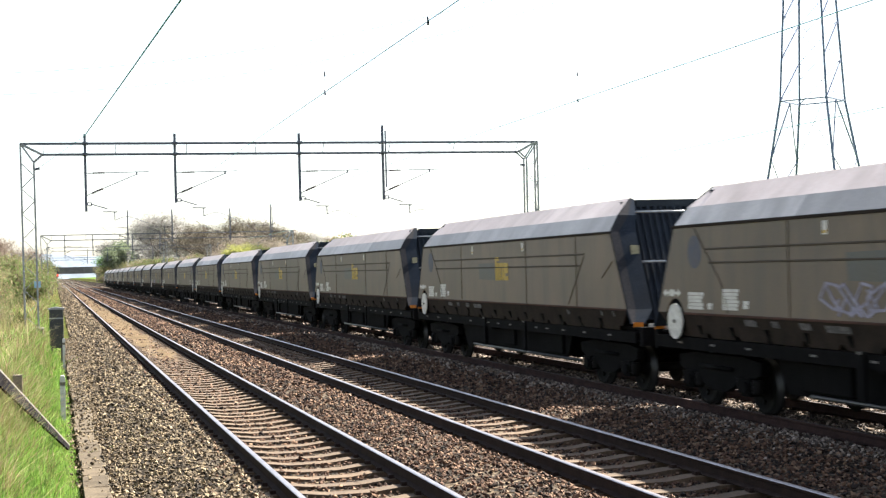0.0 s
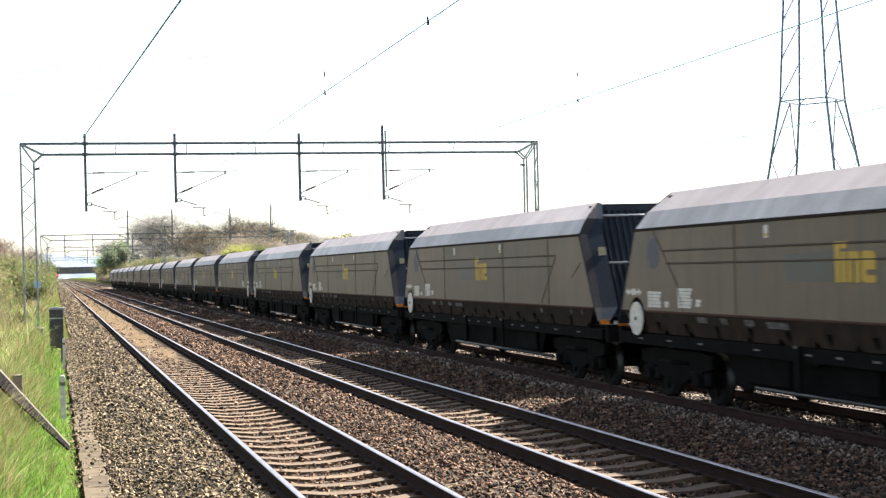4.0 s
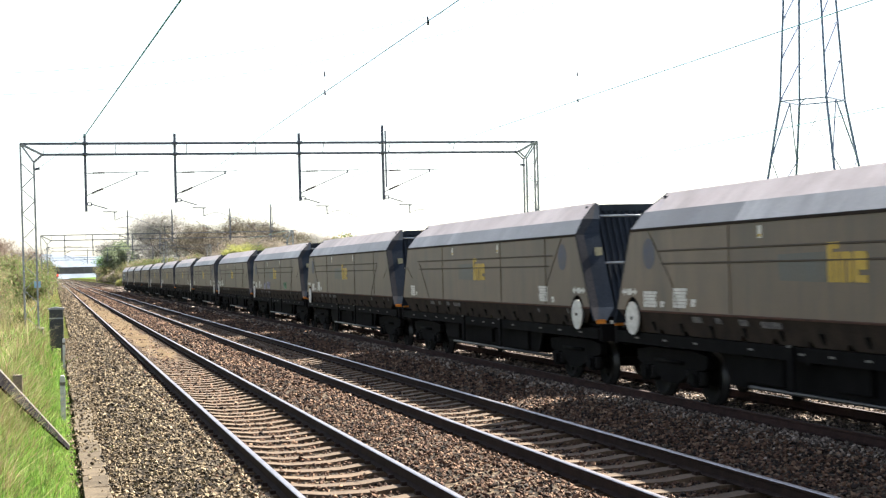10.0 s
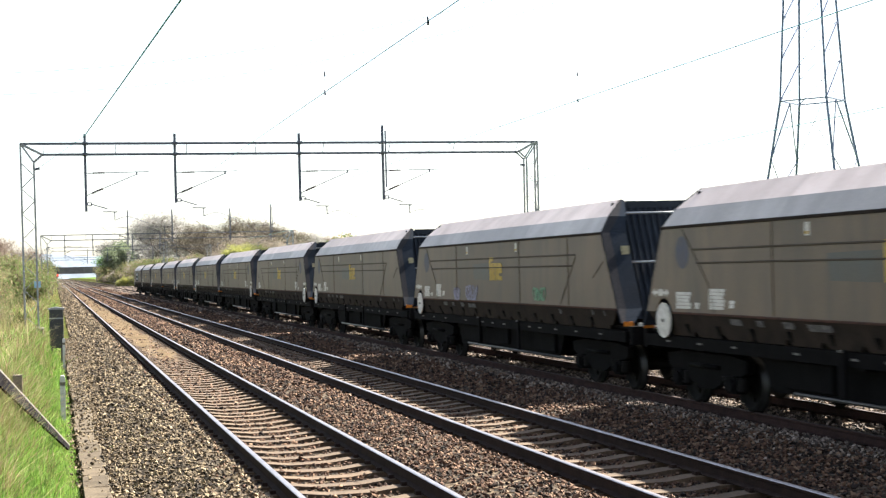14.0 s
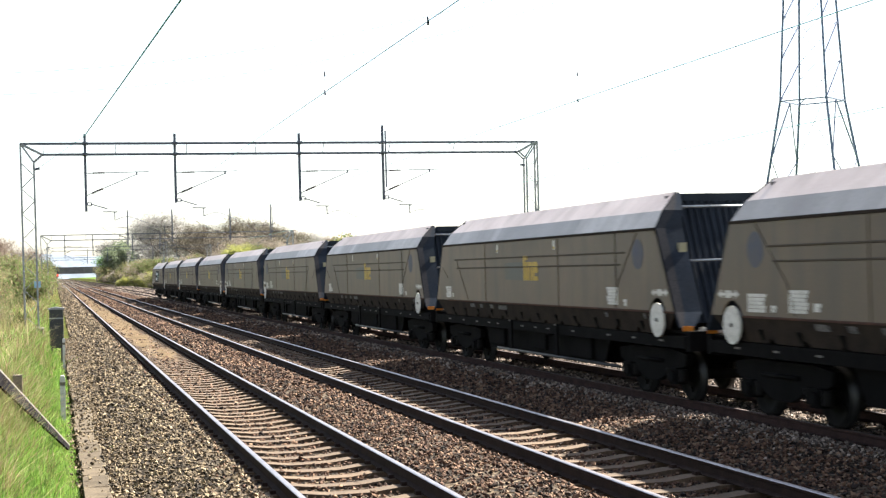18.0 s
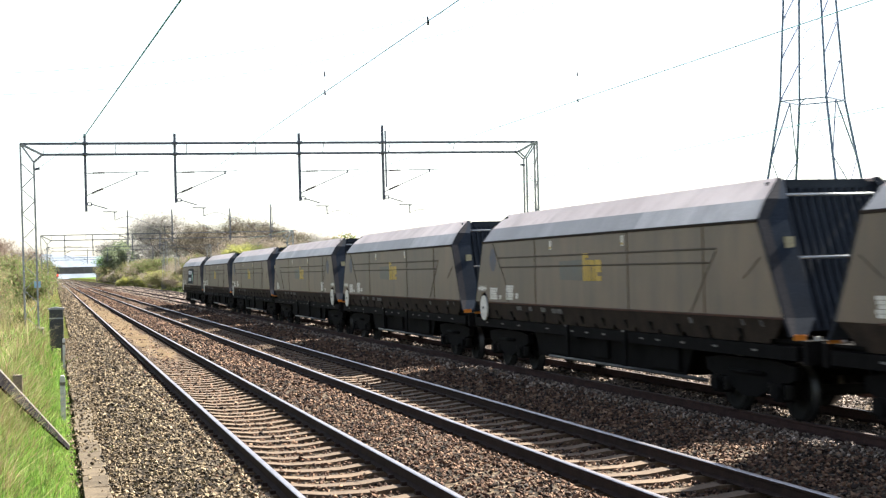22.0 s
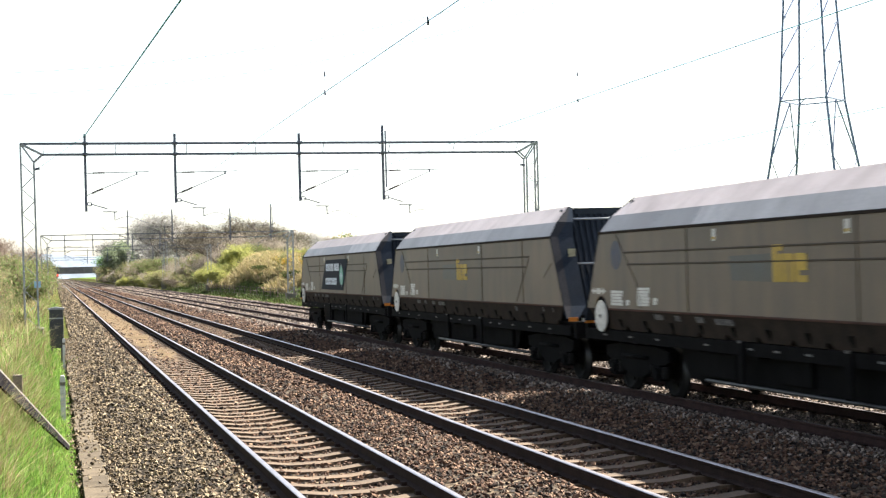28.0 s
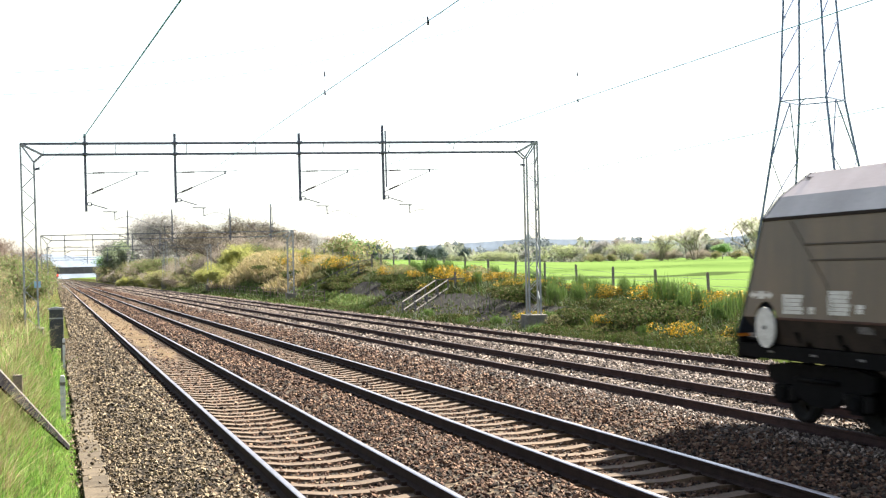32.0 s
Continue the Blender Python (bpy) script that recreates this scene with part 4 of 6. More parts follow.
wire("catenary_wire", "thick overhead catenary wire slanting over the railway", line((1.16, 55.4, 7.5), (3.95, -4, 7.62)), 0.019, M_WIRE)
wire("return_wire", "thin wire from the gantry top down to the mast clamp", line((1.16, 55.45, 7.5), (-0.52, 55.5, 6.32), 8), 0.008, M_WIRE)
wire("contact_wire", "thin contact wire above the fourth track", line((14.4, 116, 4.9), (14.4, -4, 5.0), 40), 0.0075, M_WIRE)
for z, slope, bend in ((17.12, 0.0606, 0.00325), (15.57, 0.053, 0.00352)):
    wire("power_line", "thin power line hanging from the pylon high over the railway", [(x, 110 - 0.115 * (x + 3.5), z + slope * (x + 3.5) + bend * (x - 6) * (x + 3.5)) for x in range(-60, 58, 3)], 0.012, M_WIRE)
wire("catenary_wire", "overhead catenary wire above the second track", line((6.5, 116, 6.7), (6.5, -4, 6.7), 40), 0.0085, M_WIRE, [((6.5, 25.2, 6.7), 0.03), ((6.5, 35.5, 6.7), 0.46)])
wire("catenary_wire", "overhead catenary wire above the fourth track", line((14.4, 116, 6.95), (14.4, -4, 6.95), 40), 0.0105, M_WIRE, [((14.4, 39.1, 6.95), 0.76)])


def build_lattice_mast(x, y, h):
    root = tagged(new("lattice_mast"), "tall grey lattice steel mast beside the far track", "mast")
    root.location = (x, y, ground_z(x, y) - 0.2)
    for s in (-1, 1):
        bm = bmesh.new()
        bar(bm, (s * 0.34, 0, 0), (s * 0.30, 0, h), 0.16, 0.3)
        part("chord", bm, M_GALV, root)
    bm = bmesh.new()
    lattice(bm, (-0.34, 0, 0.3), (-0.30, 0, h), (0.34, 0, 0.3), (0.30, 0, h), 12, 0.09)
    part("lacing", bm, M_GALV, root)
    bm = bmesh.new()
    bar(bm, (-0.5, 0, h), (0.5, 0, h), 0.2)
    bar(bm, (0, 0, h), (0, 0, h + 3.4), 0.14)
    part("cap", bm, M_GANTRY, root)


build_lattice_mast(20.6, 287.0, 8.3)
build_lattice_mast(21.4, 270.0, 5.2)


def build_pylon():
    root = tagged(new("electricity_pylon"), "tall grey lattice steel electricity pylon standing in the field", "pylon")
    root.location = (57.3, 103.0, 1.6)
    f = math.radians(22.7) - math.atan2(55.1, 99.1)

    def corner(k, z):
        r = 2.65 + 0.195 * (12.9 - z) if z < 12.9 else max(0.25, 2.65 - 0.064 * (z - 12.9))
        return Vector((r * math.cos(f + k * math.pi / 2), r * math.sin(f + k * math.pi / 2), z))
    for k in range(4):
        bm = bmesh.new()
        bar(bm, corner(k, -0.6), corner(k, 12.9), 0.135)
        bar(bm, corner(k, 12.9), corner(k, 41), 0.12)
        part("leg", bm, M_PYLON, root)
    levels = [0, 12.9, 16.2, 19.2, 22.0, 24.6, 27.0, 29.2, 32, 35, 38, 41]
    across = Vector((103.0, -57.3, 0)).normalized()
    for k in range(4):
        m = k + 1
        lo, hi = sorted((k, m), key=lambda c: corner(c, 12.9).dot(across))
        broad = (corner(hi, 12.9) - corner(lo, 12.9)).dot(across) > 2.6
        top = corner(k, 12.9).lerp(corner(m, 12.9), 0.5)
        braces = [(corner(k, 12.9), corner(m, 12.9), 0.09)]
        for c in (k, m):
            braces += [(corner(c, 8.4), top, 0.03 if broad else 0.085), (corner(c, 8.4), corner(2 * k + 1 - c, 3.6), 0.03 if broad else 0.06)]
        for z0, z1 in zip(levels[1:], levels[2:]):
            braces += [(corner(lo, z0), corner(hi, z1), 0.028 if broad else 0.08)]
            if broad:
                braces += [(corner(hi, z0), corner(lo, z1), 0.028)]
        for a, b, w in braces:
            bm = bmesh.new()
            bar(bm, a, b, w)
            part("brace", bm, M_PYLON, root)
    for z, w in ((29.2, 5.0), (35, 6.2), (40, 4.2)):
        for s in (-1, 1):
            bm = bmesh.new()
            tip = Vector((s * w * math.cos(f + math.pi / 4), s * w * math.sin(f + math.pi / 4), z))
            for k in range(4):
                bar(bm, corner(k, z + (0.9 if k % 2 else 0)), tip, 0.07)
            part("cross_arm", bm, M_PYLON, root)
    return root


build_pylon()


def build_bridge():
    root = tagged(new("road_bridge"), "low grey road bridge over the railway in the distance", "bridge")
    root.location = (0, 700, 0)
    bm = bmesh.new()
    box(bm, -14, 30, 0, 9, 3.9, 5.6)
    part("deck", bm, M_BRIDGE, root)
    for y in (-0.2, 8.9):
        bm = bmesh.new()
        box(bm, -16, 32, y, y + 0.4, 5.4, 7.0)
        part("parapet", bm, M_BRIDGE, root)
    for x0, x1 in ((-14, 0.6), (18.6, 30)):
        bm = bmesh.new()
        box(bm, x0, x1, 0.3, 8.7, -0.5, 3.95)
        part("abutment", bm, M_BRIDGE, root)
    bm = bmesh.new()
    prism(bm, [(18.6, -0.5), (26, -0.5), (26, 6.0), (24, 6.0)], "y", -6, 0.2)
    part("wing_wall", bm, M_BRIDGE, root)


build_bridge()


def build_signal():
    root = tagged(new("railway_signal"), "slim dark signal post showing a red light beside the line", "signal")
    root.location = (0.45, 330, -0.2)
    bm = bmesh.new()
    tube(bm, [(0, 0, 0), (0, 0, 2.9)], 0.09, 8)
    part("post", bm, M_DARKSTEEL, root)
    bm = bmesh.new()
    box(bm, -0.28, 0.28, -0.15, 0.15, 2.6, 4.0)
    head = part("signal_head", bm, M_DARKSTEEL, root)
    bm = bmesh.new()
    tube(bm, [(0.05, -0.22, 3.05), (0.05, -0.16, 3.05)], 0.26, 16)
    part("lamp", bm, M_REDLAMP, head, "lit red lamp")


build_signal()

# ---- ballast stones, cable trough and the bank on the near side ----
def shards(rng, pos, size, squash=0.75):
    """Angular stones: jittered eight-sided lumps at pos, as arrays of vertices and triangles."""
    n = len(pos)
    base = np.array([(1, 0, 0), (0, 1, 0), (-1, 0, 0), (0, -1, 0), (0, 0, 1), (0, 0, -1)], float)
    tri = np.array([(0, 1, 4), (1, 2, 4), (2, 3, 4), (3, 0, 4), (1, 0, 5), (2, 1, 5), (3, 2, 5), (0, 3, 5)])
    v = base[None] * rng.uniform(0.55, 1.25, (n, 6, 1)) + rng.normal(0, 0.22, (n, 6, 3))
    a = rng.uniform(0, math.tau, n)
    b = rng.uniform(-0.9, 0.9, n)
    ca, sa, cb, sb = np.cos(a), np.sin(a), np.cos(b), np.sin(b)
    x, y, z = v[..., 0].copy(), v[..., 1].copy(), v[..., 2].copy() * squash
    y, z = y * cb[:, None] - z * sb[:, None], y * sb[:, None] + z * cb[:, None]
    x, y = x * ca[:, None] - y * sa[:, None], x * sa[:, None] + y * ca[:, None]
    v = np.stack([x, y, z], -1) * size[:, None, None] + pos[:, None, :]
    f = tri[None] + (np.arange(n) * 6)[:, None, None]
    return v.reshape(-1, 3), f.reshape(-1, 3)


def bed_heights(x):
    d = np.min(np.abs(x[:, None] - np.array(TRACKS)[None]), axis=1)
    low = np.where(x < 8.7, -0.235, np.where(x < 12.7, -0.19, -0.165))
    z = low + (-0.135 - low) * np.clip((d - 0.84) / 0.22, 0, 1) + 0.05 * np.clip((d - 1.06) / 0.4, 0, 1)
    z -= 0.20 * np.clip((TRACKS[0] - 1.6 - x) / 0.9, 0, 1)
    z -= 0.25 * np.clip((x - TRACKS[3] - 1.6) / 0.9, 0, 1)
    return z, d


def scatter_ballast(name, y0, y1, per, size, seed, grow=0.0):
    rng = np.random.default_rng(seed)
    n = int((y1 - y0) * 16.4 * per)
    x, y = rng.uniform(0.56, 16.9, n), rng.uniform(y0, y1, n)
    seen = x < 0.66 * y + 1.5
    x, y = x[seen], y[seen]
    z, d = bed_heights(x)
    on_sleeper = (np.abs(((y - 8.35) / 0.677 + 0.5) % 1 - 0.5) * 0.677 < 0.14) & (d < 0.95)
    at_rail = np.abs(d - GAUGE) < 0.10
    keep = ~at_rail & (~on_sleeper | (rng.uniform(0, 1, len(x)) < np.where(x < 8.7, 0.012, np.where(x < 12.7, 0.55, 1.0))))
    thin = (d < 0.65) & (x < 8.7) & (rng.uniform(0, 1, len(x)) < 0.25)
    keep &= ~thin
    x, y, z, on = x[keep], y[keep], z[keep], on_sleeper[keep]
    s = rng.uniform(0.6, 1.3, len(x)) * size * (1 + grow * (y - y0))
    z = z + rng.uniform(-0.035, 0.036, len(x)) + np.where(on & (x < 8.7), 0.07, 0)
    edge = rng.normal(0, 0.4, len(x))
    for pick, mat, lab in ((x + edge < 2.5, M_CESS, "loose pale grey-brown ballast stones beside the trough"), ((x + edge >= 2.5) & (x + edge < 9.3), M_STONES, "loose crushed reddish-brown ballast stones between the rails"),
                           (x + edge >= 9.3, M_GREYSTONE, "loose light grey ballast stones round the far tracks")):
        if pick.any():
            v, f = shards(rng, np.stack([x, y, z], -1)[pick], s[pick])
            tagged(new(name, raw(name, v, f, mat)), lab, "ballast stones", kind="stuff")


M_STONES = island_material("crushed_stone", [(0.008164, 0.005076, 0.003566), (0.02449, 0.01365, 0.009126), (0.05624, 0.02895, 0.01783), (0.09071, 0.04719, 0.02924), (0.1387, 0.07851, 0.0485), (0.2313, 0.1468, 0.09414)], 0.9, gloss=0.3)
M_CESS = island_material("cess_stone", [(0.0151, 0.01152, 0.00755), (0.0445, 0.03338, 0.02145), (0.07311, 0.05325, 0.03258), (0.1192, 0.08741, 0.05245), (0.1788, 0.1336, 0.08105), (0.2543, 0.1962, 0.1256)], 0.9, gloss=0.35)
M_GREYSTONE = island_material("grey_stone", [(0.01515, 0.01156, 0.009358), (0.05245, 0.03782, 0.02954), (0.1049, 0.0788, 0.06107), (0.1632, 0.124, 0.0985), (0.2448, 0.1891, 0.1526), (0.3612, 0.2889, 0.2364)], 0.9, gloss=0.5)
scatter_ballast("ballast_stones", 13.0, 27.0, 390, 0.031, 1)
scatter_ballast("ballast_stones", 27.0, 48.0, 175, 0.040, 2, 0.008)
scatter_ballast("ballast_stones", 48.0, 90.0, 70, 0.050, 3, 0.008)
scatter_ballast("ballast_stones", 90.0, 170.0, 20, 0.075, 4, 0.006)
scatter_ballast("ballast_stones", 170.0, 330.0, 7, 0.11, 6, 0.004)


def sand_fill():
    """Fine tan sand and dust lying over the sleepers of the nearest track."""
    xs, ys = [TRACKS[0] - 0.64 + 0.08 * i for i in range(17)], [43 + 0.35 * j for j in range(160)] + [99 + 4 * j for j in range(1, 60)]
    vs = []
    for y in ys:
        for x in xs:
            patch = noise.noise((x * 0.9, y * 0.22, 4.0)) + 0.4 * noise.noise((x * 4, y * 2.2, 9.0)) + min(0.55, (y - 60) * 0.02)
            vs.append((x, y, -0.196 + 0.03 * max(-1.5, min(1.0, patch)) + 0.008 * noise.noise((x * 14, y * 14, 2.0))))
    k = len(xs)
    fs = [(j * k + i, j * k + i + 1, (j + 1) * k + i + 1, (j + 1) * k + i) for j in range(len(ys) - 1) for i in range(k - 1)]
    tagged(new("sand_fill", raw("sand_fill", vs, fs, M_SAND, True)), "tan sand and dust lying between the rails over the sleepers", "sand", kind="stuff")


M_SAND = material("tan_sand", (0.1207, 0.08446, 0.04663), (0.07154, 0.04968, 0.02768), scale=1.2, rough=1.0, fine=22, bump=0.6, gloss=0.1)
sand_fill()


def build_trough():
    root = tagged(new("cable_trough"), "line of weathered concrete cable trough lids along the ballast edge", "cable trough", kind="structure")
    meshes = []
    for k in range(4):
        bm = bmesh.new()
        box(bm, -0.16, 0.16, -0.44, 0.44, -0.16, 0.0)
        for v in bm.verts:
            v.co += Vector((random.uniform(-0.012, 0.012), random.uniform(-0.02, 0.02), random.uniform(-0.006, 0.012)))
        meshes.append(mesh_of("trough_lid", bm, M_LID, 0.012))
    for j in range(58):
        o = new("trough_lid", meshes[j % 4])
        o.parent = root
        o.location = (0.425 + random.uniform(-0.02, 0.02), 9.5 + 0.91 * j, -0.20 + random.uniform(-0.012, 0.012))
        o.rotation_euler = (random.uniform(-0.012, 0.012), random.uniform(-0.03, 0.03), random.uniform(-0.025, 0.025))
    return root


build_trough()


def debris():
    rng = np.random.default_rng(5)
    n = 5200
    y = 12 + 50 * rng.uniform(0, 1, n) ** 1.4
    x = rng.normal(0.5, 0.20, n)
    keep = (rng.uniform(0, 1, n) < np.where(np.abs(x - 0.42) < 0.15, np.clip((y - 17) / 22, 0.06, 0.8), 0.9)) & (x > 0.1)
    x, y = x[keep], y[keep]
    p = np.stack([x, y, np.where(np.abs(x - 0.42) < 0.17, -0.185, -0.24) + rng.uniform(0, 0.03, len(x))], -1)
    v, f = shards(rng, p, rng.uniform(0.012, 0.036, len(x)))
    tagged(new("trackside_debris", raw("trackside_debris", v, f, M_CESS)), "scattered stones and chips over the trough lids", "stones", kind="stuff")


debris()


def build_cabinet():
    root = tagged(new("lineside_cabinet"), "dark grey lineside equipment cabinet on short legs beside grass", "cabinet")
    root.location = (0.0, 46.0, -0.1)
    bm = bmesh.new()
    box(bm, -0.20, 0.21, -0.16, 0.16, 0.30, 1.46)
    part("case", bm, M_CABINET, root, bevel=0.012)
    bm = bmesh.new()
    prism(bm, [(-0.24, 1.46), (0.25, 1.46), (0.25, 1.50), (0.0, 1.54), (-0.24, 1.50)], "y", -0.20, 0.20)
    part("lid", bm, M_CABLID, root, "pale metal lid")
    bm = bmesh.new()
    box(bm, -0.19, 0.20, -0.176, -0.16, 0.36, 1.14)
    door = part("door", bm, M_CABINET, root)
    bm = bmesh.new()
    box(bm, -0.05, 0.06, -0.182, -0.176, 0.88, 0.98)
    part("badge", bm, M_STENCIL, door)
    bm = bmesh.new()
    box(bm, -0.205, 0.215, -0.18, -0.16, 1.18, 1.215)
    part("trim_strip", bm, M_CABLID, root, "pale strip")
    for x in (-0.14, 0.15):
        bm = bmesh.new()
        box(bm, x - 0.03, x + 0.03, -0.1, 0.1, -0.3, 0.30)
        part("leg", bm, M_CABINET, root)


build_cabinet()


def build_marker(x, y, z0, z1, w):
    root = tagged(new("marker_post"), "short square weathered white marker post in the grass", "post", "marker posts")
    root.location = (x, y, z0)
    bm = bmesh.new()
    prism(bm, [(-w, -0.3), (w, -0.3), (w, z1 - z0 - 0.05), (w * 0.6, z1 - z0), (-w * 0.6, z1 - z0), (-w, z1 - z0 - 0.05)], "y", -w, w)
    part("shaft", bm, M_POSTWHITE, root)
    bm = bmesh.new()
    box(bm, -w * 1.08, w * 1.08, -w * 1.08, w * 1.08, z1 - z0 - 0.18, z1 - z0 - 0.12)
    part("band", bm, M_STENCIL, root)


build_marker(0.085, 26.8, -0.12, 0.60, 0.045)
build_marker(0.19, 43.0, -0.15, 0.60, 0.035)


def build_board():
    root = tagged(new("leaning_plank"), "long dark plank leaning down the grassy bank", "plank")
    a, b = Vector((-0.86, 17.2, 1.56)), Vector((0.13, 22.2, -0.14))
    d = (b - a).normalized()
    up = (Vector((0, 0, 1)) - d * d.z).normalized()
    side = d.cross(up)
    bm = bmesh.new()
    v = []
    for p, deep in ((a - d * 0.3, -0.20), (b, -0.06)):
        for i, j in ((-0.02, deep), (0.02, deep), (0.02, 0.0), (-0.02, 0.0)):
            v.append(bm.verts.new(p + side * i + up * j))
    # top face gets a pale colour: the light on it is painted
    for q in ((3, 2, 1, 0), (4, 5, 6, 7), (0, 1, 5, 4), (1, 2, 6, 5), (2, 3, 7, 6), (3, 0, 4, 7)):
        bm.faces.new([v[i] for i in q]).material_index = 1 if q == (2, 3, 7, 6) else 0
    part("board", bm, [M_PLANK, M_FENCEPOST], root, "dark board with its lit edge coloured pale", bevel=0.0)
    # pale strip added on top, standing in for the edge's light
    bm = bmesh.new()
    bar(bm, a - d * 0.3 + up * 0.012, b + up * 0.012, 0.045, 0.02)
    part("worn_edge", bm, M_FENCEPOST, root, "pale strip added for the light on the upper edge")
    for p, h in ((Vector((-0.50, 19.8, 0.3)), 0.78), (Vector((-1.02, 16.9, 0.4)), 1.2)):
        bm = bmesh.new()
        box(bm, p.x - 0.06, p.x + 0.06, p.y - 0.05, p.y + 0.05, -0.3, p.z + h)
        part("stake", bm, M_OLDWOOD, root, "brown weathered timber stake")


build_board()


def blades(rng, pos, h, w, lean=0.45, up=1.0):
    """Grass blades: bent three-triangle strips."""
    n = len(pos)
    a = rng.uniform(0, math.tau, n)
    dirv = np.stack([np.cos(a), np.sin(a), np.zeros(n)], -1)
    bend = np.abs(rng.normal(0, lean, n))[:, None] * h[:, None]
    b = a + rng.uniform(1.0, 2.1, n)
    wide = np.stack([np.cos(b), np.sin(b), np.zeros(n)], -1) * w[:, None]
    z = np.array([0, 0, 1.0])
    mid = pos + dirv * bend * 0.3 + z * h[:, None] * 0.55
    tip = pos + dirv * bend + z * h[:, None] * up
    v = np.stack([pos - wide, pos + wide, mid - wide * 0.7, mid + wide * 0.7, tip], 1)
    t = np.array([(0, 1, 3), (0, 3, 2), (2, 3, 4)])
    f = t[None] + (np.arange(n) * 5)[:, None, None]
    return v.reshape(-1, 3), f.reshape(-1, 3)


def heights(x, y):
    return np.array([ground_z(a, b) for a, b in zip(x, y)])


def near_grass():
    """Tussocks and blades: a green strip by the trough, straw up the bank, darker blades coloured for shaded depth."""
    rng = np.random.default_rng(11)
    lots = {"green": ([], [], [0]), "straw": ([], [], [0]), "dark": ([], [], [0])}
    for y0, y1, n, hh, ww in ((10.0, 20, 40000, 0.20, 0.0042), (20, 34, 36000, 0.24, 0.006), (34, 62, 28000, 0.32, 0.010), (62, 130, 16000, 0.5, 0.02)):
        y = rng.uniform(y0, y1, n)
        x = 0.24 - rng.uniform(0, 1, n) * (0.045 * y + 0.5)
        k = int(n / 45)
        cy = rng.uniform(y0, y1, k)
        cx = 0.05 - rng.uniform(0, 1, k) * (0.045 * cy + 0.3)
        pick = rng.integers(0, k, n)
        near = rng.uniform(0, 1, n) < 0.6
        size = 0.05 + 0.0022 * y0
        x = np.where(near, cx[pick] + rng.normal(0, size, n), x)
        y = np.where(near, cy[pick] + rng.normal(0, size * 1.6, n), y)
        ok = x < 0.23
        x, y, near, pick = x[ok], y[ok], near[ok], pick[ok]
        n = len(x)
        patch = np.array([noise.noise((a * 1.6, b * 0.5, 7.0)) + 0.5 * noise.noise((a * 5, b * 1.6, 2.0)) for a, b in zip(x, y)])
        own = rng.normal(0, 0.3, k)[pick] * near
        turn = patch + own + np.clip((-0.12 - x) * 1.0, -0.4, 0.5) + rng.normal(0, 0.2, n)
        dry = turn > np.where(y < 20, 0.62, 0.82)
        dark = ~dry & (rng.uniform(0, 1, n) < np.where(x < -0.05, 0.42, 0.22))
        h = hh * rng.uniform(0.5, 1.3, n) * (1 + 0.8 * patch) * np.clip(0.35 + (0.24 - x) * 1.2, 0.35, 1.5) * np.where(near, 1.2, 0.75)
        h = np.where((np.abs(y - 53.5) < 5.5) & (x > -1.7), h * 0.35, h)
        p, h = np.stack([x, y, heights(x, y) - 0.03], -1), np.clip(h, 0.04, 1)
        for key, sel in (("green", ~dry & ~dark), ("straw", dry), ("dark", dark)):
            v, f = blades(rng, p[sel], h[sel] * (1.1 if key == "straw" else 0.85), np.full(sel.sum(), ww), 0.9 if key == "straw" else 0.6)
            a, b, o = lots[key]
            a.append(v)
            b.append(f + o[0])
            o[0] += len(v)
    for key, mat, lab in (("green", M_BLADE, "fresh green spring grass on the railway bank"), ("straw", M_STRAW, "dry straw-coloured old grass on the railway bank"), ("dark", M_DARKBLADE, "darker green grass low on the railway bank, coloured for shaded depth")):
        a, b, o = lots[key]
        tagged(new("bank_grass", raw("bank_grass", np.concatenate(a), np.concatenate(b), mat)), lab, "grass", kind="stuff")


M_BLADE = island_material("grass_blades", [(0.118, 0.236, 0.0368), (0.1947, 0.354, 0.0552), (0.2773, 0.4071, 0.092), (0.1416, 0.2832, 0.0414)], 0.7, 0.35)
# darker lot: shade within the grass is put into blade colour
M_DARKBLADE = island_material("depth_grass_blades", [(0.035, 0.075, 0.014), (0.06, 0.12, 0.02), (0.09, 0.15, 0.03)], 0.75, 0.25)
M_STRAW = island_material("dry_grass_blades", [(0.15, 0.11, 0.055), (0.30, 0.23, 0.125), (0.40, 0.31, 0.18), (0.22, 0.22, 0.08), (0.14, 0.18, 0.045), (0.20, 0.12, 0.06)], 0.75, 0.25)
near_grass()



def build_sign():
    root = tagged(new("trackside_sign"), "small red sign plate on a thin steel post", "sign")
    root.location = (-0.92, 78.0, 0.3)
    bm = bmesh.new()
    tube(bm, [(0, 0, -0.3), (0, 0, 1.35)], 0.03, 8)
    part("post", bm, M_GALV, root)
    bm = bmesh.new()
    box(bm, -0.16, 0.16, -0.05, -0.03, 1.02, 1.34)
    part("plate", bm, M_REDSIGN, root, "plain red plate")


build_sign()


def build_plate():
    root = tagged(new("mast_sign"), "small pale blue sign plate on a thin steel post", "sign")
    root.location = (-0.66, 58.0, 0.3)
    bm = bmesh.new()
    tube(bm, [(0, 0, -0.3), (0, 0, 1.92)], 0.018, 8)
    part("post", bm, M_DARKSTEEL, root)
    bm = bmesh.new()
    box(bm, -0.12, 0.12, -0.045, -0.025, 1.66, 1.90)
    part("plate", bm, M_BLUESIGN, root, "plain pale blue plate")


M_BLUESIGN = material("blue_sign_paint", (0.30, 0.48, 0.62), (0.24, 0.40, 0.52), scale=6, rough=0.5)
build_plate()

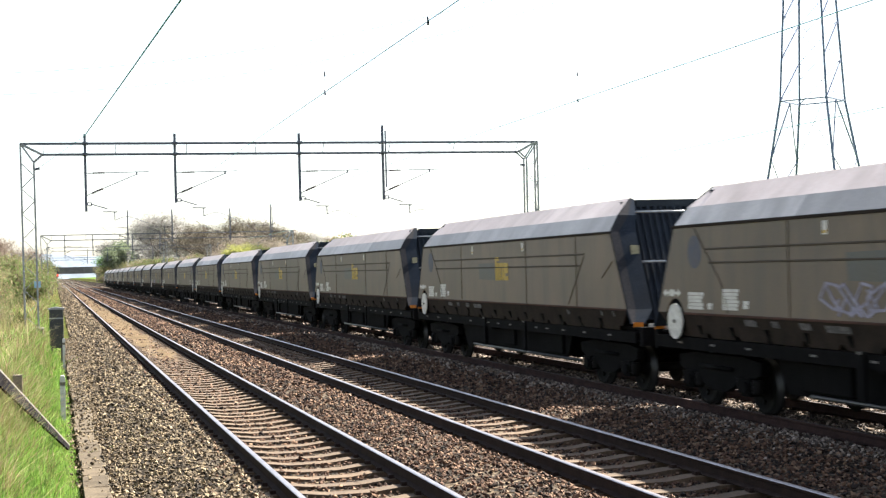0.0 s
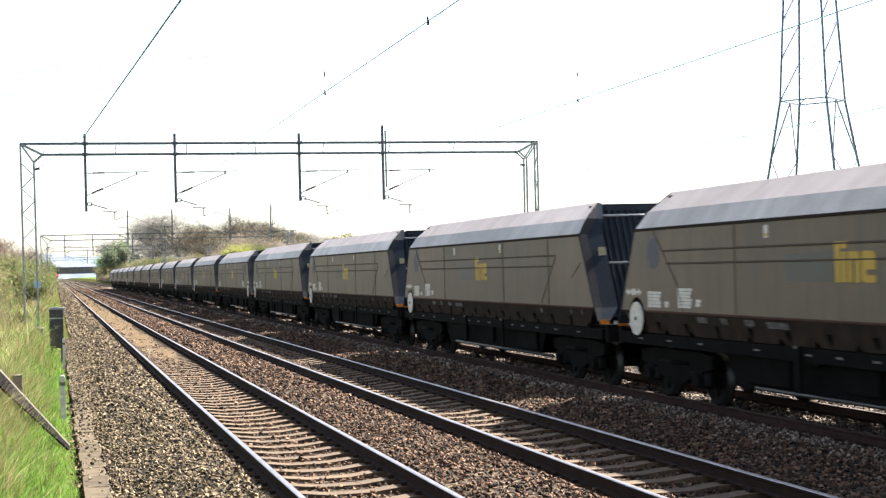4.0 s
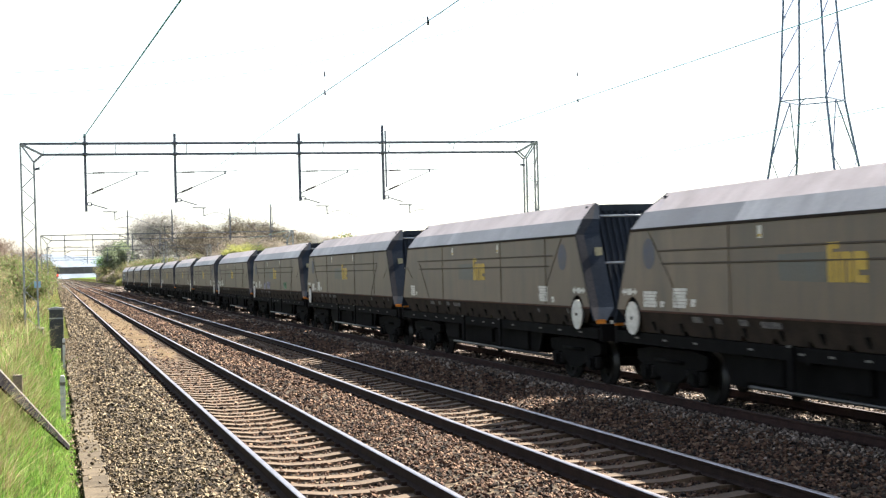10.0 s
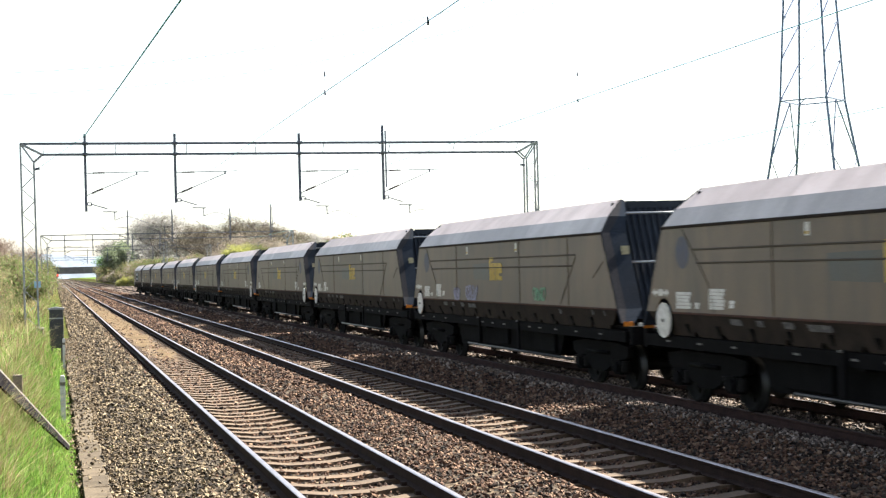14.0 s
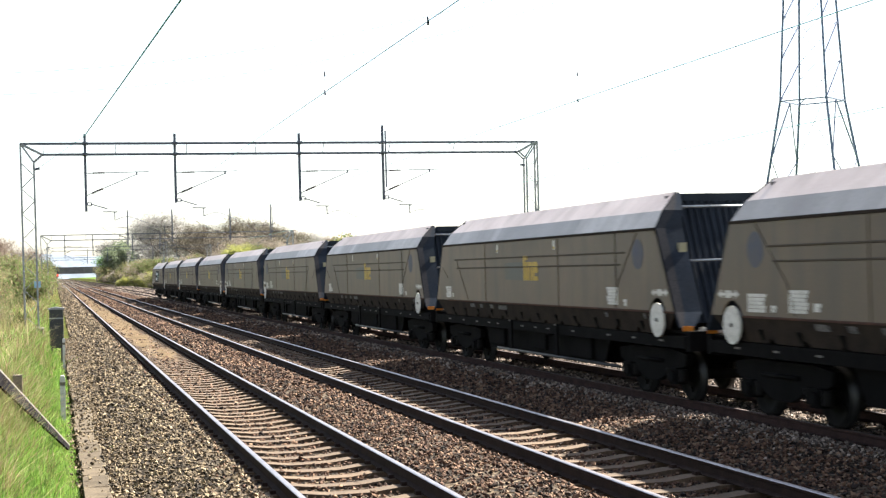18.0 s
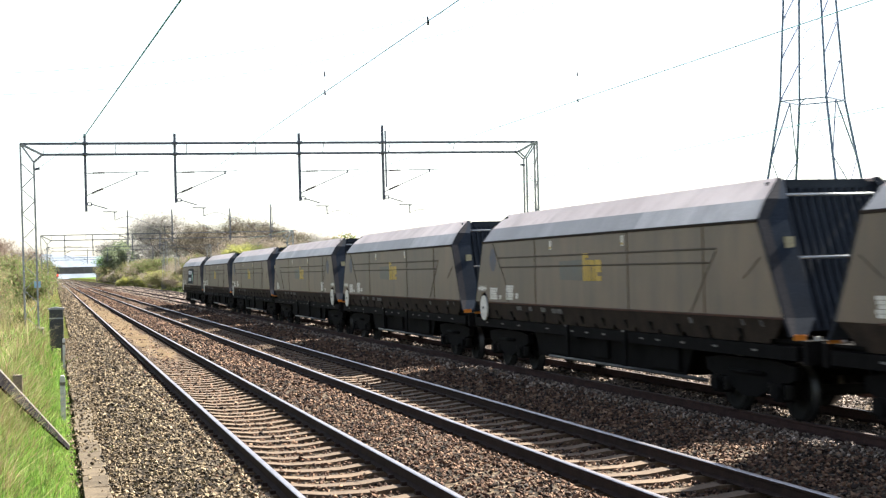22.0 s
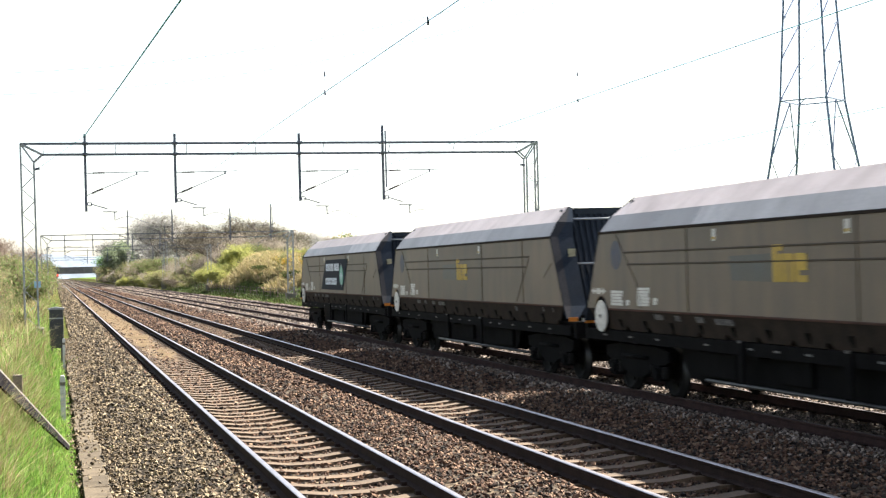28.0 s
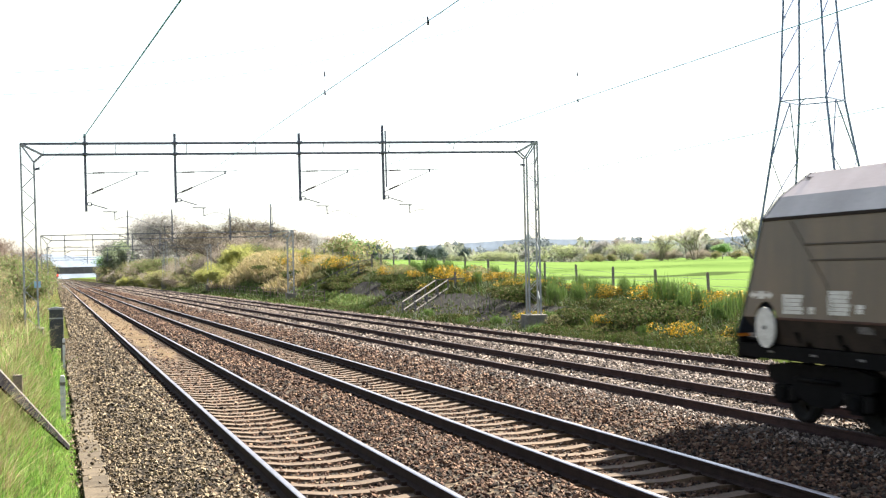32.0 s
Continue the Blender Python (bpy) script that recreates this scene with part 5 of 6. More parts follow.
# ---- plants ----
def leaf_tris(rng, pos, size, droop=0.0, aspect=0.5):
    """One triangle a leaf, turned at random."""
    n = len(pos)
    d = rng.normal(0, 1, (n, 3))
    d /= np.linalg.norm(d, axis=1)[:, None]
    e = np.cross(d, rng.normal(0, 1, (n, 3)))
    e /= np.linalg.norm(e, axis=1)[:, None] + 1e-9
    s = size[:, None]
    v = np.stack([pos - d * s * 0.5 - e * s * aspect * 0.5, pos - d * s * 0.5 + e * s * aspect * 0.5, pos + d * s * 0.6], 1)
    return v.reshape(-1, 3), np.arange(n * 3).reshape(-1, 3)


def limb_quads(segs):
    """Four-sided tapered limbs from (p, q, r0, r1)."""
    p, q = np.array([s[0] for s in segs]), np.array([s[1] for s in segs])
    r0, r1 = np.array([s[2] for s in segs])[:, None], np.array([s[3] for s in segs])[:, None]
    d = q - p
    d /= np.linalg.norm(d, axis=1)[:, None] + 1e-9
    ref = np.where(np.abs(d[:, 2:3]) < 0.9, np.array([[0, 0, 1.0]]), np.array([[1.0, 0, 0]]))
    s = np.cross(d, ref)
    s /= np.linalg.norm(s, axis=1)[:, None] + 1e-9
    u = np.cross(s, d)
    v = np.stack([p + s * r0, p + u * r0, p - s * r0, p - u * r0, q + s * r1, q + u * r1, q - s * r1, q - u * r1], 1)
    t = np.array([(0, 1, 5, 4), (1, 2, 6, 5), (2, 3, 7, 6), (3, 0, 4, 7)])
    f = t[None] + (np.arange(len(p)) * 8)[:, None, None]
    return v.reshape(-1, 3), f.reshape(-1, 4)


def grow(seed, height, spread, depth, clear, stout=0.022):
    """Limbs and twig ends of a tree."""
    rng = random.Random(seed)
    segs, tips = [], []

    def branch(p, d, l, r, k):
        for i in range(3):
            nd = (d + Vector((rng.uniform(-1, 1), rng.uniform(-1, 1), rng.uniform(-0.5, 0.8))) * 0.16).normalized()
            q = p + nd * l / 3
            segs.append((tuple(p), tuple(q), r * (1 - 0.16 * i), r * (1 - 0.16 * (i + 1))))
            p, d = q, nd
            if k > 0 and i > 0 and rng.random() < 0.55:
                side = Vector((rng.uniform(-1, 1), rng.uniform(-1, 1), rng.uniform(-0.1, 0.6))).normalized()
                branch(p, (d * 0.5 + side * spread).normalized(), l * rng.uniform(0.45, 0.7), r * 0.45, k - 1)
        if k == 0:
            tips.append(tuple(p))
            return
        for j in range(rng.choice((2, 3, 3))):
            a = rng.uniform(0, math.tau)
            side = Vector((math.cos(a), math.sin(a), rng.uniform(-0.15, 0.5)))
            branch(p, (d * 0.75 + side * spread).normalized(), l * rng.uniform(0.6, 0.8), r * 0.58, k - 1)

    for j in range(1 if clear > 0.1 else 3):
        lean = Vector((rng.uniform(-0.08, 0.08), rng.uniform(-0.08, 0.08), 1)) if clear > 0.1 else Vector((rng.uniform(-0.5, 0.5), rng.uniform(-0.5, 0.5), 1))
        branch(Vector((0, 0, -0.2)), lean.normalized(), height * max(clear, 0.07), height * stout, depth)
    top = max(s[1][2] for s in segs)
    k = height / top
    segs = [(tuple(c * k for c in a), tuple(c * k for c in b), r0, r1) for a, b, r0, r1 in segs]
    seeds = [s[1] for s in segs if s[1][2] > height * 0.12 and s[3] < height * 0.011] + [tuple(c * k for c in t) for t in tips]
    return segs, np.array(rng.sample(seeds, min(len(seeds), 420)))


def build_tree(name, label, seed, height, spread, depth, clear, per_tip, cloud, size, aspect, leaf_mat, bark, stout=0.022):
    segs, tips = grow(seed, height, spread, depth, clear, stout)
    root = tagged(new(name), label, "tree" if height > 4 else "shrub", "trees and shrubs along the line")
    v, f = limb_quads(segs)
    t = new("trunk", raw("trunk", v, f, bark))
    t.parent = root
    rng = np.random.default_rng(seed)
    n = len(tips) * per_tip
    p = np.repeat(tips, per_tip, 0) + rng.normal(0, 1, (n, 3)) * cloud * np.array([1, 1, 0.75])
    p[:, 2] = np.maximum(p[:, 2], 0.05)
    v, f = leaf_tris(rng, p, size * rng.uniform(0.6, 1.4, n), aspect=aspect)
    c = new("crown", raw("crown", v, f, leaf_mat))
    c.parent = root
    return root


def build_bush(name, label, seed, h, r, n, size, aspect, mat, blossom=None, upright=0.0):
    """Stems from the ground under an uneven dome of small leaves or spikes."""
    rng = np.random.default_rng(seed)
    root = tagged(new(name), label, "bush", "bushes on the railway bank")
    segs = []
    for k in range(14):
        a, o = rng.uniform(0, math.tau), rng.uniform(0.1, 0.75) * r
        segs.append(((o * 0.3 * math.cos(a), o * 0.3 * math.sin(a), -0.15), (o * math.cos(a), o * math.sin(a), h * rng.uniform(0.4, 0.8)), 0.02, 0.006))
    v, f = limb_quads(segs)
    s = new("woody_stem", raw("woody_stem", v, f, M_BARK))
    s.parent = root
    k = 16
    lobes = np.stack([rng.normal(0, 0.5, k) * r, rng.normal(0, 0.5, k) * r, rng.uniform(0.25, 0.85, k) * h], -1)
    lob = lobes[rng.integers(0, k, n)]
    d = rng.normal(0, 1, (n, 3))
    d /= np.linalg.norm(d, axis=1)[:, None]
    p = lob + d * (rng.uniform(0.3, 1.0, n) ** 0.5)[:, None] * np.array([r * 0.42, r * 0.42, h * 0.26])
    p[:, 2] = np.maximum(p[:, 2], 0.0)
    if upright:
        v, f = blades(rng, p - np.array([0, 0, 0.2]), size * rng.uniform(0.6, 1.5, n) * 4, np.full(n, 0.012), upright)
    else:
        v, f = leaf_tris(rng, p, size * rng.uniform(0.6, 1.5, n), aspect=aspect)
    c = new("foliage", raw("foliage", v, f, mat))
    c.parent = root
    if blossom:
        top = p[:, 2] > h * 0.22
        q = p[top]
        q = q[rng.uniform(0, 1, len(q)) < 0.27] + rng.normal(0, 0.03, (1, 3))
        v, f = leaf_tris(rng, q + d[top][: len(q)] * 0.02, np.full(len(q), 0.085), aspect=0.9)
        b = new("blossom", raw("blossom", v, f, blossom))
        b.parent = root
        tagged(b, "yellow blossom")
    return root


M_BARK = material("bark", (0.1058, 0.08177, 0.06494), (0.05772, 0.04615, 0.03794), scale=3, rough=0.95, fine=25)
M_PALEBARK = material("pale_bark", (0.17, 0.145, 0.11), (0.11, 0.095, 0.075), scale=3, rough=0.95, fine=25)
# greyed and lightened: haze over the wood is put into the twig colour
M_TWIG = island_material("bare_twigs", [(0.2405, 0.2244, 0.21), (0.299, 0.2838, 0.273), (0.364, 0.3498, 0.343), (0.26, 0.2706, 0.21)], 0.9, 0.35)
M_OAKTWIG = island_material("oak_twigs", [(0.085, 0.07225, 0.0585), (0.1232, 0.102, 0.0855), (0.153, 0.136, 0.099), (0.1105, 0.1062, 0.072)], 0.9, 0.25)
M_TWIGRED = island_material("budding_twigs", [(0.1686, 0.1269, 0.106), (0.2003, 0.1539, 0.1282), (0.1792, 0.1458, 0.1109)], 0.9, 0.35)
# leaf colours lifted and desaturated to carry the haze
M_SPRING = island_material("spring_leaves", [(0.2745, 0.3188, 0.1476), (0.3365, 0.3696, 0.187), (0.2214, 0.2633, 0.1279), (0.3542, 0.3696, 0.2165)], 0.7, 0.5)
M_LIME = island_material("lime_leaves", [(0.33, 0.35, 0.09), (0.38, 0.38, 0.13), (0.27, 0.30, 0.08), (0.30, 0.25, 0.12)], 0.7, 0.5)
M_GREENLEAF = island_material("green_leaves", [(0.1022, 0.2085, 0.0684), (0.1534, 0.2781, 0.09117), (0.2217, 0.3477, 0.1139)], 0.7, 0.3)
M_HEDGE = island_material("hedge_leaves", [(0.0792, 0.1288, 0.03), (0.1408, 0.1236, 0.07), (0.2024, 0.1545, 0.1), (0.066, 0.1133, 0.026), (0.176, 0.2266, 0.075), (0.1056, 0.07725, 0.05), (0.1232, 0.1957, 0.045)], 0.8, 0.45)
# needles lightened, with haze painted into their colour
M_PINE = island_material("pine_needles", [(0.052, 0.0754, 0.0705), (0.0715, 0.0975, 0.09), (0.091, 0.117, 0.102)], 0.8, 0.2)
M_GORSE = island_material("gorse_spikes", [(0.034, 0.062, 0.017), (0.06, 0.098, 0.026), (0.083, 0.118, 0.033), (0.05, 0.06, 0.024)], 0.85, 0.25, 0.1)
M_BLOSSOM = island_material("gorse_blossom", [(0.46, 0.26, 0.012), (0.52, 0.32, 0.02), (0.36, 0.18, 0.015)], 0.7, 0.2)
M_BROOM = island_material("broom_stems", [(0.051, 0.09924, 0.01776), (0.08011, 0.1374, 0.0284), (0.1092, 0.168, 0.04264), (0.07282, 0.09168, 0.03552)], 0.75, 0.3)
M_SCRUB = island_material("scrub_leaves", [(0.0918, 0.1369, 0.0391), (0.162, 0.1431, 0.069), (0.2592, 0.2115, 0.115), (0.108, 0.1804, 0.046), (0.324, 0.28, 0.161), (0.0972, 0.07466, 0.046)], 0.85, 0.4)
M_BRAMBLE = island_material("bramble_leaves", [(0.024, 0.0442, 0.0112), (0.0496, 0.06545, 0.0176), (0.08, 0.0697, 0.0336), (0.0376, 0.0697, 0.0144), (0.112, 0.08925, 0.0464)], 0.9, 0.25, 0.05)
# brushwood brown also lightened for the haze in front of it
M_BRUSH = island_material("bare_brushwood", [(0.2594, 0.2159, 0.1775), (0.3211, 0.2667, 0.2252), (0.2346, 0.2096, 0.1638), (0.3705, 0.3175, 0.2594)], 0.9, 0.35)
M_IVY = island_material("ivy_leaves", [(0.15, 0.1938, 0.1105), (0.1875, 0.2375, 0.143), (0.2438, 0.2812, 0.182), (0.2125, 0.2125, 0.1625)], 0.8, 0.4)

KINDS = {
    "bare": build_tree("bare_tree", "leafless spring tree with a dense haze of brown twigs", 21, 10, 0.62, 4, 0.13, 17, 0.8, 0.8, 0.06, M_TWIG, M_BARK),
    "oak": build_tree("bare_tree", "broad leafless tree with crooked dark limbs and brown twigs", 22, 10, 0.85, 4, 0.13, 9, 0.5, 0.55, 0.07, M_OAKTWIG, M_BARK, 0.036),
    "red": build_tree("budding_tree", "round budding tree with reddish brown twigs", 23, 10, 0.7, 4, 0.11, 17, 0.8, 0.6, 0.09, M_TWIGRED, M_BARK),
    "spring": build_tree("leafing_tree", "tree just coming into pale yellow-green leaf", 24, 10, 0.75, 4, 0.04, 20, 0.75, 0.22, 0.5, M_SPRING, M_PALEBARK),
    "open": build_tree("leafing_tree", "open-branched tree with a thin veil of pale new leaves", 25, 10, 0.66, 4, 0.07, 8, 0.5, 0.16, 0.55, M_SPRING, M_PALEBARK),
    "green": build_tree("green_tree", "bushy tree in fresh mid-green leaf", 26, 10, 0.6, 4, 0.11, 22, 0.8, 0.34, 0.6, M_GREENLEAF, M_BARK),
    "pine": build_tree("pine_tree", "dark evergreen pine with a dense flat-topped crown", 27, 10, 0.5, 3, 0.34, 40, 0.8, 0.40, 0.3, M_PINE, M_BARK),
    "lime": build_tree("lime_green_shrub", "tall shrub in bright yellow-green new leaf", 28, 3.8, 0.7, 3, 0.05, 26, 0.32, 0.16, 0.6, M_LIME, M_BARK),
    "thorn": build_tree("hawthorn_shrub", "tangled hedgerow shrub, straw brown with new green leaves", 29, 3.5, 0.8, 3, 0.05, 28, 0.36, 0.14, 0.5, M_SCRUB, M_BARK),
    "hedge": build_tree("hawthorn_shrub", "hedgerow shrub in olive green and straw brown", 30, 3.5, 0.75, 3, 0.05, 28, 0.34, 0.13, 0.55, M_HEDGE, M_BARK),
    "brush": build_tree("brushwood_shrub", "leafless reddish-brown thicket shrub at the wood's edge", 31, 3.5, 0.8, 3, 0.05, 30, 0.4, 0.28, 0.12, M_BRUSH, M_BARK),
    "ivy": build_tree("ivy_clad_tree", "narrow tree thickly clad in dull green ivy", 32, 10, 0.5, 4, 0.06, 22, 0.7, 0.36, 0.6, M_IVY, M_BARK),
    "gorse": build_bush("gorse_bush", "spiky dark gorse bush with bright yellow blossom", 41, 1.2, 1.0, 2600, 0.10, 0.22, M_GORSE, M_BLOSSOM),
    "gorse2": build_bush("gorse_bush", "low spreading gorse bush dotted with yellow blossom", 42, 0.9, 1.3, 2600, 0.09, 0.22, M_GORSE, M_BLOSSOM),
    "broom": build_bush("broom_bush", "upright green broom bush with whippy stems", 43, 1.5, 0.8, 900, 0.12, 0.1, M_BROOM, None, 0.16),
    "broom2": build_bush("broom_bush", "tall thin green broom bush with straight stems", 44, 1.9, 0.7, 900, 0.15, 0.1, M_BROOM, None, 0.13),
    "bramble": build_bush("bramble_bush", "low tangle of green and brown brambles", 45, 0.6, 1.2, 2200, 0.09, 0.6, M_BRAMBLE),
    "scrub": build_bush("bank_shrub", "straw-brown and green shrub on the cutting side", 46, 1.6, 1.4, 2600, 0.12, 0.5, M_SCRUB),
}
USED = set()
WIDE = {"bare": (1.2, 1.6), "oak": (1.2, 1.5), "red": (1.2, 1.6), "spring": (1.2, 1.6), "green": (1.2, 1.5), "open": (1.1, 1.3), "pine": (0.6, 0.85), "ivy": (0.6, 0.75)}


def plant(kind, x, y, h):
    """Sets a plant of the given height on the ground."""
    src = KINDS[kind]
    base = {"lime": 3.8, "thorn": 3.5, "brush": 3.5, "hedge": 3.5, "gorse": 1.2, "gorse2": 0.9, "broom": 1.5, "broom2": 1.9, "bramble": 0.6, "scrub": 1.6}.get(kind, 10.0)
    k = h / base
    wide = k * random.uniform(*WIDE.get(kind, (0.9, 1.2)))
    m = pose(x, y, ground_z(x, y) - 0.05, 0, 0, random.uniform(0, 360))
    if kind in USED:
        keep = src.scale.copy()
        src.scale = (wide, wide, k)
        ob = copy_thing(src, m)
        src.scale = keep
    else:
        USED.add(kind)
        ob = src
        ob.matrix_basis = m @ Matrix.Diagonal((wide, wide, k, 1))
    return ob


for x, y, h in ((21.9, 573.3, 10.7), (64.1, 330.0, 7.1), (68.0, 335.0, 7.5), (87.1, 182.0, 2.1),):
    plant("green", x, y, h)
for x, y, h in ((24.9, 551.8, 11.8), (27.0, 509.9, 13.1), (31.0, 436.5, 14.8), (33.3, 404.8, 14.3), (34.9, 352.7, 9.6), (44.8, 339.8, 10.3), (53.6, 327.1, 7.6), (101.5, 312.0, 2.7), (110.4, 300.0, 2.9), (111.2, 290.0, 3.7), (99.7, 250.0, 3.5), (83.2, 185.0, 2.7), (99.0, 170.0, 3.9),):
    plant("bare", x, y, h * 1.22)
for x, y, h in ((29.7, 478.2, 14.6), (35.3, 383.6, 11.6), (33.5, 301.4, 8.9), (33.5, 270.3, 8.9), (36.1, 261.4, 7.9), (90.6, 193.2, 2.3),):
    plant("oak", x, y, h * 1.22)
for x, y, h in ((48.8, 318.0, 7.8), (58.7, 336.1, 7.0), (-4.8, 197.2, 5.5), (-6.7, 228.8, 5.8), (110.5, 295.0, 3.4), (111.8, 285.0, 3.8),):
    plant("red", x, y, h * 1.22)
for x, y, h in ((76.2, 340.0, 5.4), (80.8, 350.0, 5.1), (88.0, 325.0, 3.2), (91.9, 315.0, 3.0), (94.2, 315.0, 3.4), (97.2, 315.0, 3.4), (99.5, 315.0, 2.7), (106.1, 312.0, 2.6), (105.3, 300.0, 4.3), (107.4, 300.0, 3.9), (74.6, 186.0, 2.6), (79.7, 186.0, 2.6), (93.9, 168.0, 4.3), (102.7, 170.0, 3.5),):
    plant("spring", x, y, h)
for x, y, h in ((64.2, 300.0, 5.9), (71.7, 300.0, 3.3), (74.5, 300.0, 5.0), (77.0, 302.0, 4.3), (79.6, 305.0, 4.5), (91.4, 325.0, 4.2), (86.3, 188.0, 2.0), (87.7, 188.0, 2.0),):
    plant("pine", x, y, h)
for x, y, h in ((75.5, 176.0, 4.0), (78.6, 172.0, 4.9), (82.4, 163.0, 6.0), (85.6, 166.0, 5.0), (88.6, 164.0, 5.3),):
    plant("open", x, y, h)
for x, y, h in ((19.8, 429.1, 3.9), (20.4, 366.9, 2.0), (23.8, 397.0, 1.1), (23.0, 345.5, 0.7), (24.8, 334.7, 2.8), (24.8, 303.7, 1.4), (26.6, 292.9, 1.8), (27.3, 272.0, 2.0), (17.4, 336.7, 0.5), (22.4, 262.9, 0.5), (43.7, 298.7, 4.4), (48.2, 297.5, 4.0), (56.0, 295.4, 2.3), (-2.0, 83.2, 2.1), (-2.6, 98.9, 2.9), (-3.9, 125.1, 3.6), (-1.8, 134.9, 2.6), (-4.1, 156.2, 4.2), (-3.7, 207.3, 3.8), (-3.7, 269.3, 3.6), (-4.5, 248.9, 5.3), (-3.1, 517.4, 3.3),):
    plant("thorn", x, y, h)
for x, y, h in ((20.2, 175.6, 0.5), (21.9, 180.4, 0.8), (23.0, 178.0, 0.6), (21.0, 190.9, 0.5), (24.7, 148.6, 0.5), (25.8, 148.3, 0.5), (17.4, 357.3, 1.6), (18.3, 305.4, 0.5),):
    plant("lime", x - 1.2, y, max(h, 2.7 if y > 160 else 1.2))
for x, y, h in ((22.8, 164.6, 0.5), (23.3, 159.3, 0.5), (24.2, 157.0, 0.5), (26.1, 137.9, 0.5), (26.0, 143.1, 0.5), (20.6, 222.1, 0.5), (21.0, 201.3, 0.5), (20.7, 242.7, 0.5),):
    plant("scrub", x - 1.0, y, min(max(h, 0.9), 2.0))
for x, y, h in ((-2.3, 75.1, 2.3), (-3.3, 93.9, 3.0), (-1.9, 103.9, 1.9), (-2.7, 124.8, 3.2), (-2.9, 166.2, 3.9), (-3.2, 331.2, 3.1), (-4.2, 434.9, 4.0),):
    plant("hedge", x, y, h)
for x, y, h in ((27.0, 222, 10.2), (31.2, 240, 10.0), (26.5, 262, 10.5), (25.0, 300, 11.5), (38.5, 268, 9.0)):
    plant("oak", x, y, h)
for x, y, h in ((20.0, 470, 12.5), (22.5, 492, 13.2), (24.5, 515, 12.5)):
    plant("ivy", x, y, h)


def fill_bank():
    """Bushes down the far cutting side, thickest along the crest."""
    rng = random.Random(77)
    y = 36.0
    while y < 150:
        near = y < 66
        rows = ((17.8, ("bramble", "bramble", "bramble", "broom"), 0.36), (19.4, ("bramble", "broom", "bramble", "scrub", "gorse2"), 0.5), (20.9, ("bramble", "broom", "gorse", "broom2", "bramble"), 0.65),
                (22.4, ("broom", "broom2", "broom", "gorse", "broom2", "gorse2") if near else ("gorse", "broom2", "broom", "gorse2", "scrub"), 0.8), (23.4, ("broom", "broom2", "gorse2"), 0.6))
        for x0, kinds, hh in rows:
            if rng.random() < (0.35 if y > 60 and 18.5 < x0 < 21.5 else 0.85) and not (73 < y < 82 and 17 < x0 < 22) and not (abs(y - 55.5) < 2.2 and x0 < 19):
                kind = rng.choice(kinds)
                if y > 95 and kind in ("gorse", "broom2", "broom") and rng.random() < 0.6:
                    kind = "scrub"
                plant(kind, x0 + rng.uniform(-0.6, 0.6), y + rng.uniform(-1, 1), hh * rng.uniform(0.7, 1.35) * (1.15 if "broom" in kind else 1.0))
        y += rng.uniform(1.5, 2.2) * (1 + max(0, y - 60) * 0.008)


fill_bank()


def bank_cover():
    """Rough grass over the far cutting side and a low fringe of weeds by the stones."""
    rng = np.random.default_rng(61)
    vs, fs, o = [], [], 0
    for y0, y1, n, hh, ww in ((34, 62, 26000, 0.30, 0.012), (62, 110, 24000, 0.40, 0.02), (110, 230, 20000, 0.6, 0.045)):
        y = rng.uniform(y0, y1, n)
        x = rng.uniform(17.0, 24.6, n)
        bare = np.array([noise.noise((a * 0.35, b * 0.12, 7.0)) for a, b in zip(x, y)]) + 0.5 * (np.abs(x - 19.3) < 1.6) * (y > 58)
        keep = (bare < 0.12) | (rng.uniform(0, 1, n) < 0.12)
        x, y = x[keep], y[keep]
        v, f = blades(rng, np.stack([x, y, heights(x, y) - 0.04], -1), hh * rng.uniform(0.4, 1.4, len(x)), np.full(len(x), ww), 0.6)
        vs.append(v)
        fs.append(f + o)
        o += len(v)
    tagged(new("cutting_grass", raw("cutting_grass", np.concatenate(vs), np.concatenate(fs), M_BANKBLADE)), "rough green and straw grass on the cutting side", "grass", kind="stuff")
    n = 9000
    y = rng.uniform(40, 240, n)
    x = rng.uniform(16.8, 19.5, n)
    p = np.stack([x, y, heights(x, y) + np.abs(rng.normal(0.05, 0.12, n))], -1)
    v, f = leaf_tris(rng, p, rng.uniform(0.08, 0.2, n), aspect=0.7)
    tagged(new("cutting_weeds", raw("cutting_weeds", v, f, M_BRAMBLE)), "low leafy weeds at the foot of the cutting", "weeds", kind="stuff")


def verge():
    """Short bright grass along the foot of the far cutting."""
    rng = np.random.default_rng(83)
    n = 22000
    y = 88 + 150 * rng.uniform(0, 1, n) ** 1.3
    x = rng.uniform(16.9, 19.4, n)
    v, f = blades(rng, np.stack([x, y, heights(x, y) - 0.03], -1), 0.34 * rng.uniform(0.4, 1.3, n), np.full(n, 0.035), 0.5)
    tagged(new("verge_grass", raw("verge_grass", v, f, M_VERGE)), "short fresh green grass at the foot of the cutting", "grass", kind="stuff")


M_VERGE = island_material("verge_blades", [(0.06, 0.11, 0.022), (0.09, 0.15, 0.03), (0.13, 0.17, 0.045), (0.15, 0.14, 0.06)], 0.75, 0.3)
verge()
M_BANKBLADE = island_material("bank_grass_blades", [(0.01771, 0.03629, 0.00576), (0.03247, 0.06048, 0.009216), (0.04428, 0.0756, 0.01267), (0.05904, 0.05443, 0.02016), (0.02657, 0.05141, 0.008064), (0.08856, 0.07258, 0.03456)], 0.75, 0.3)
bank_cover()


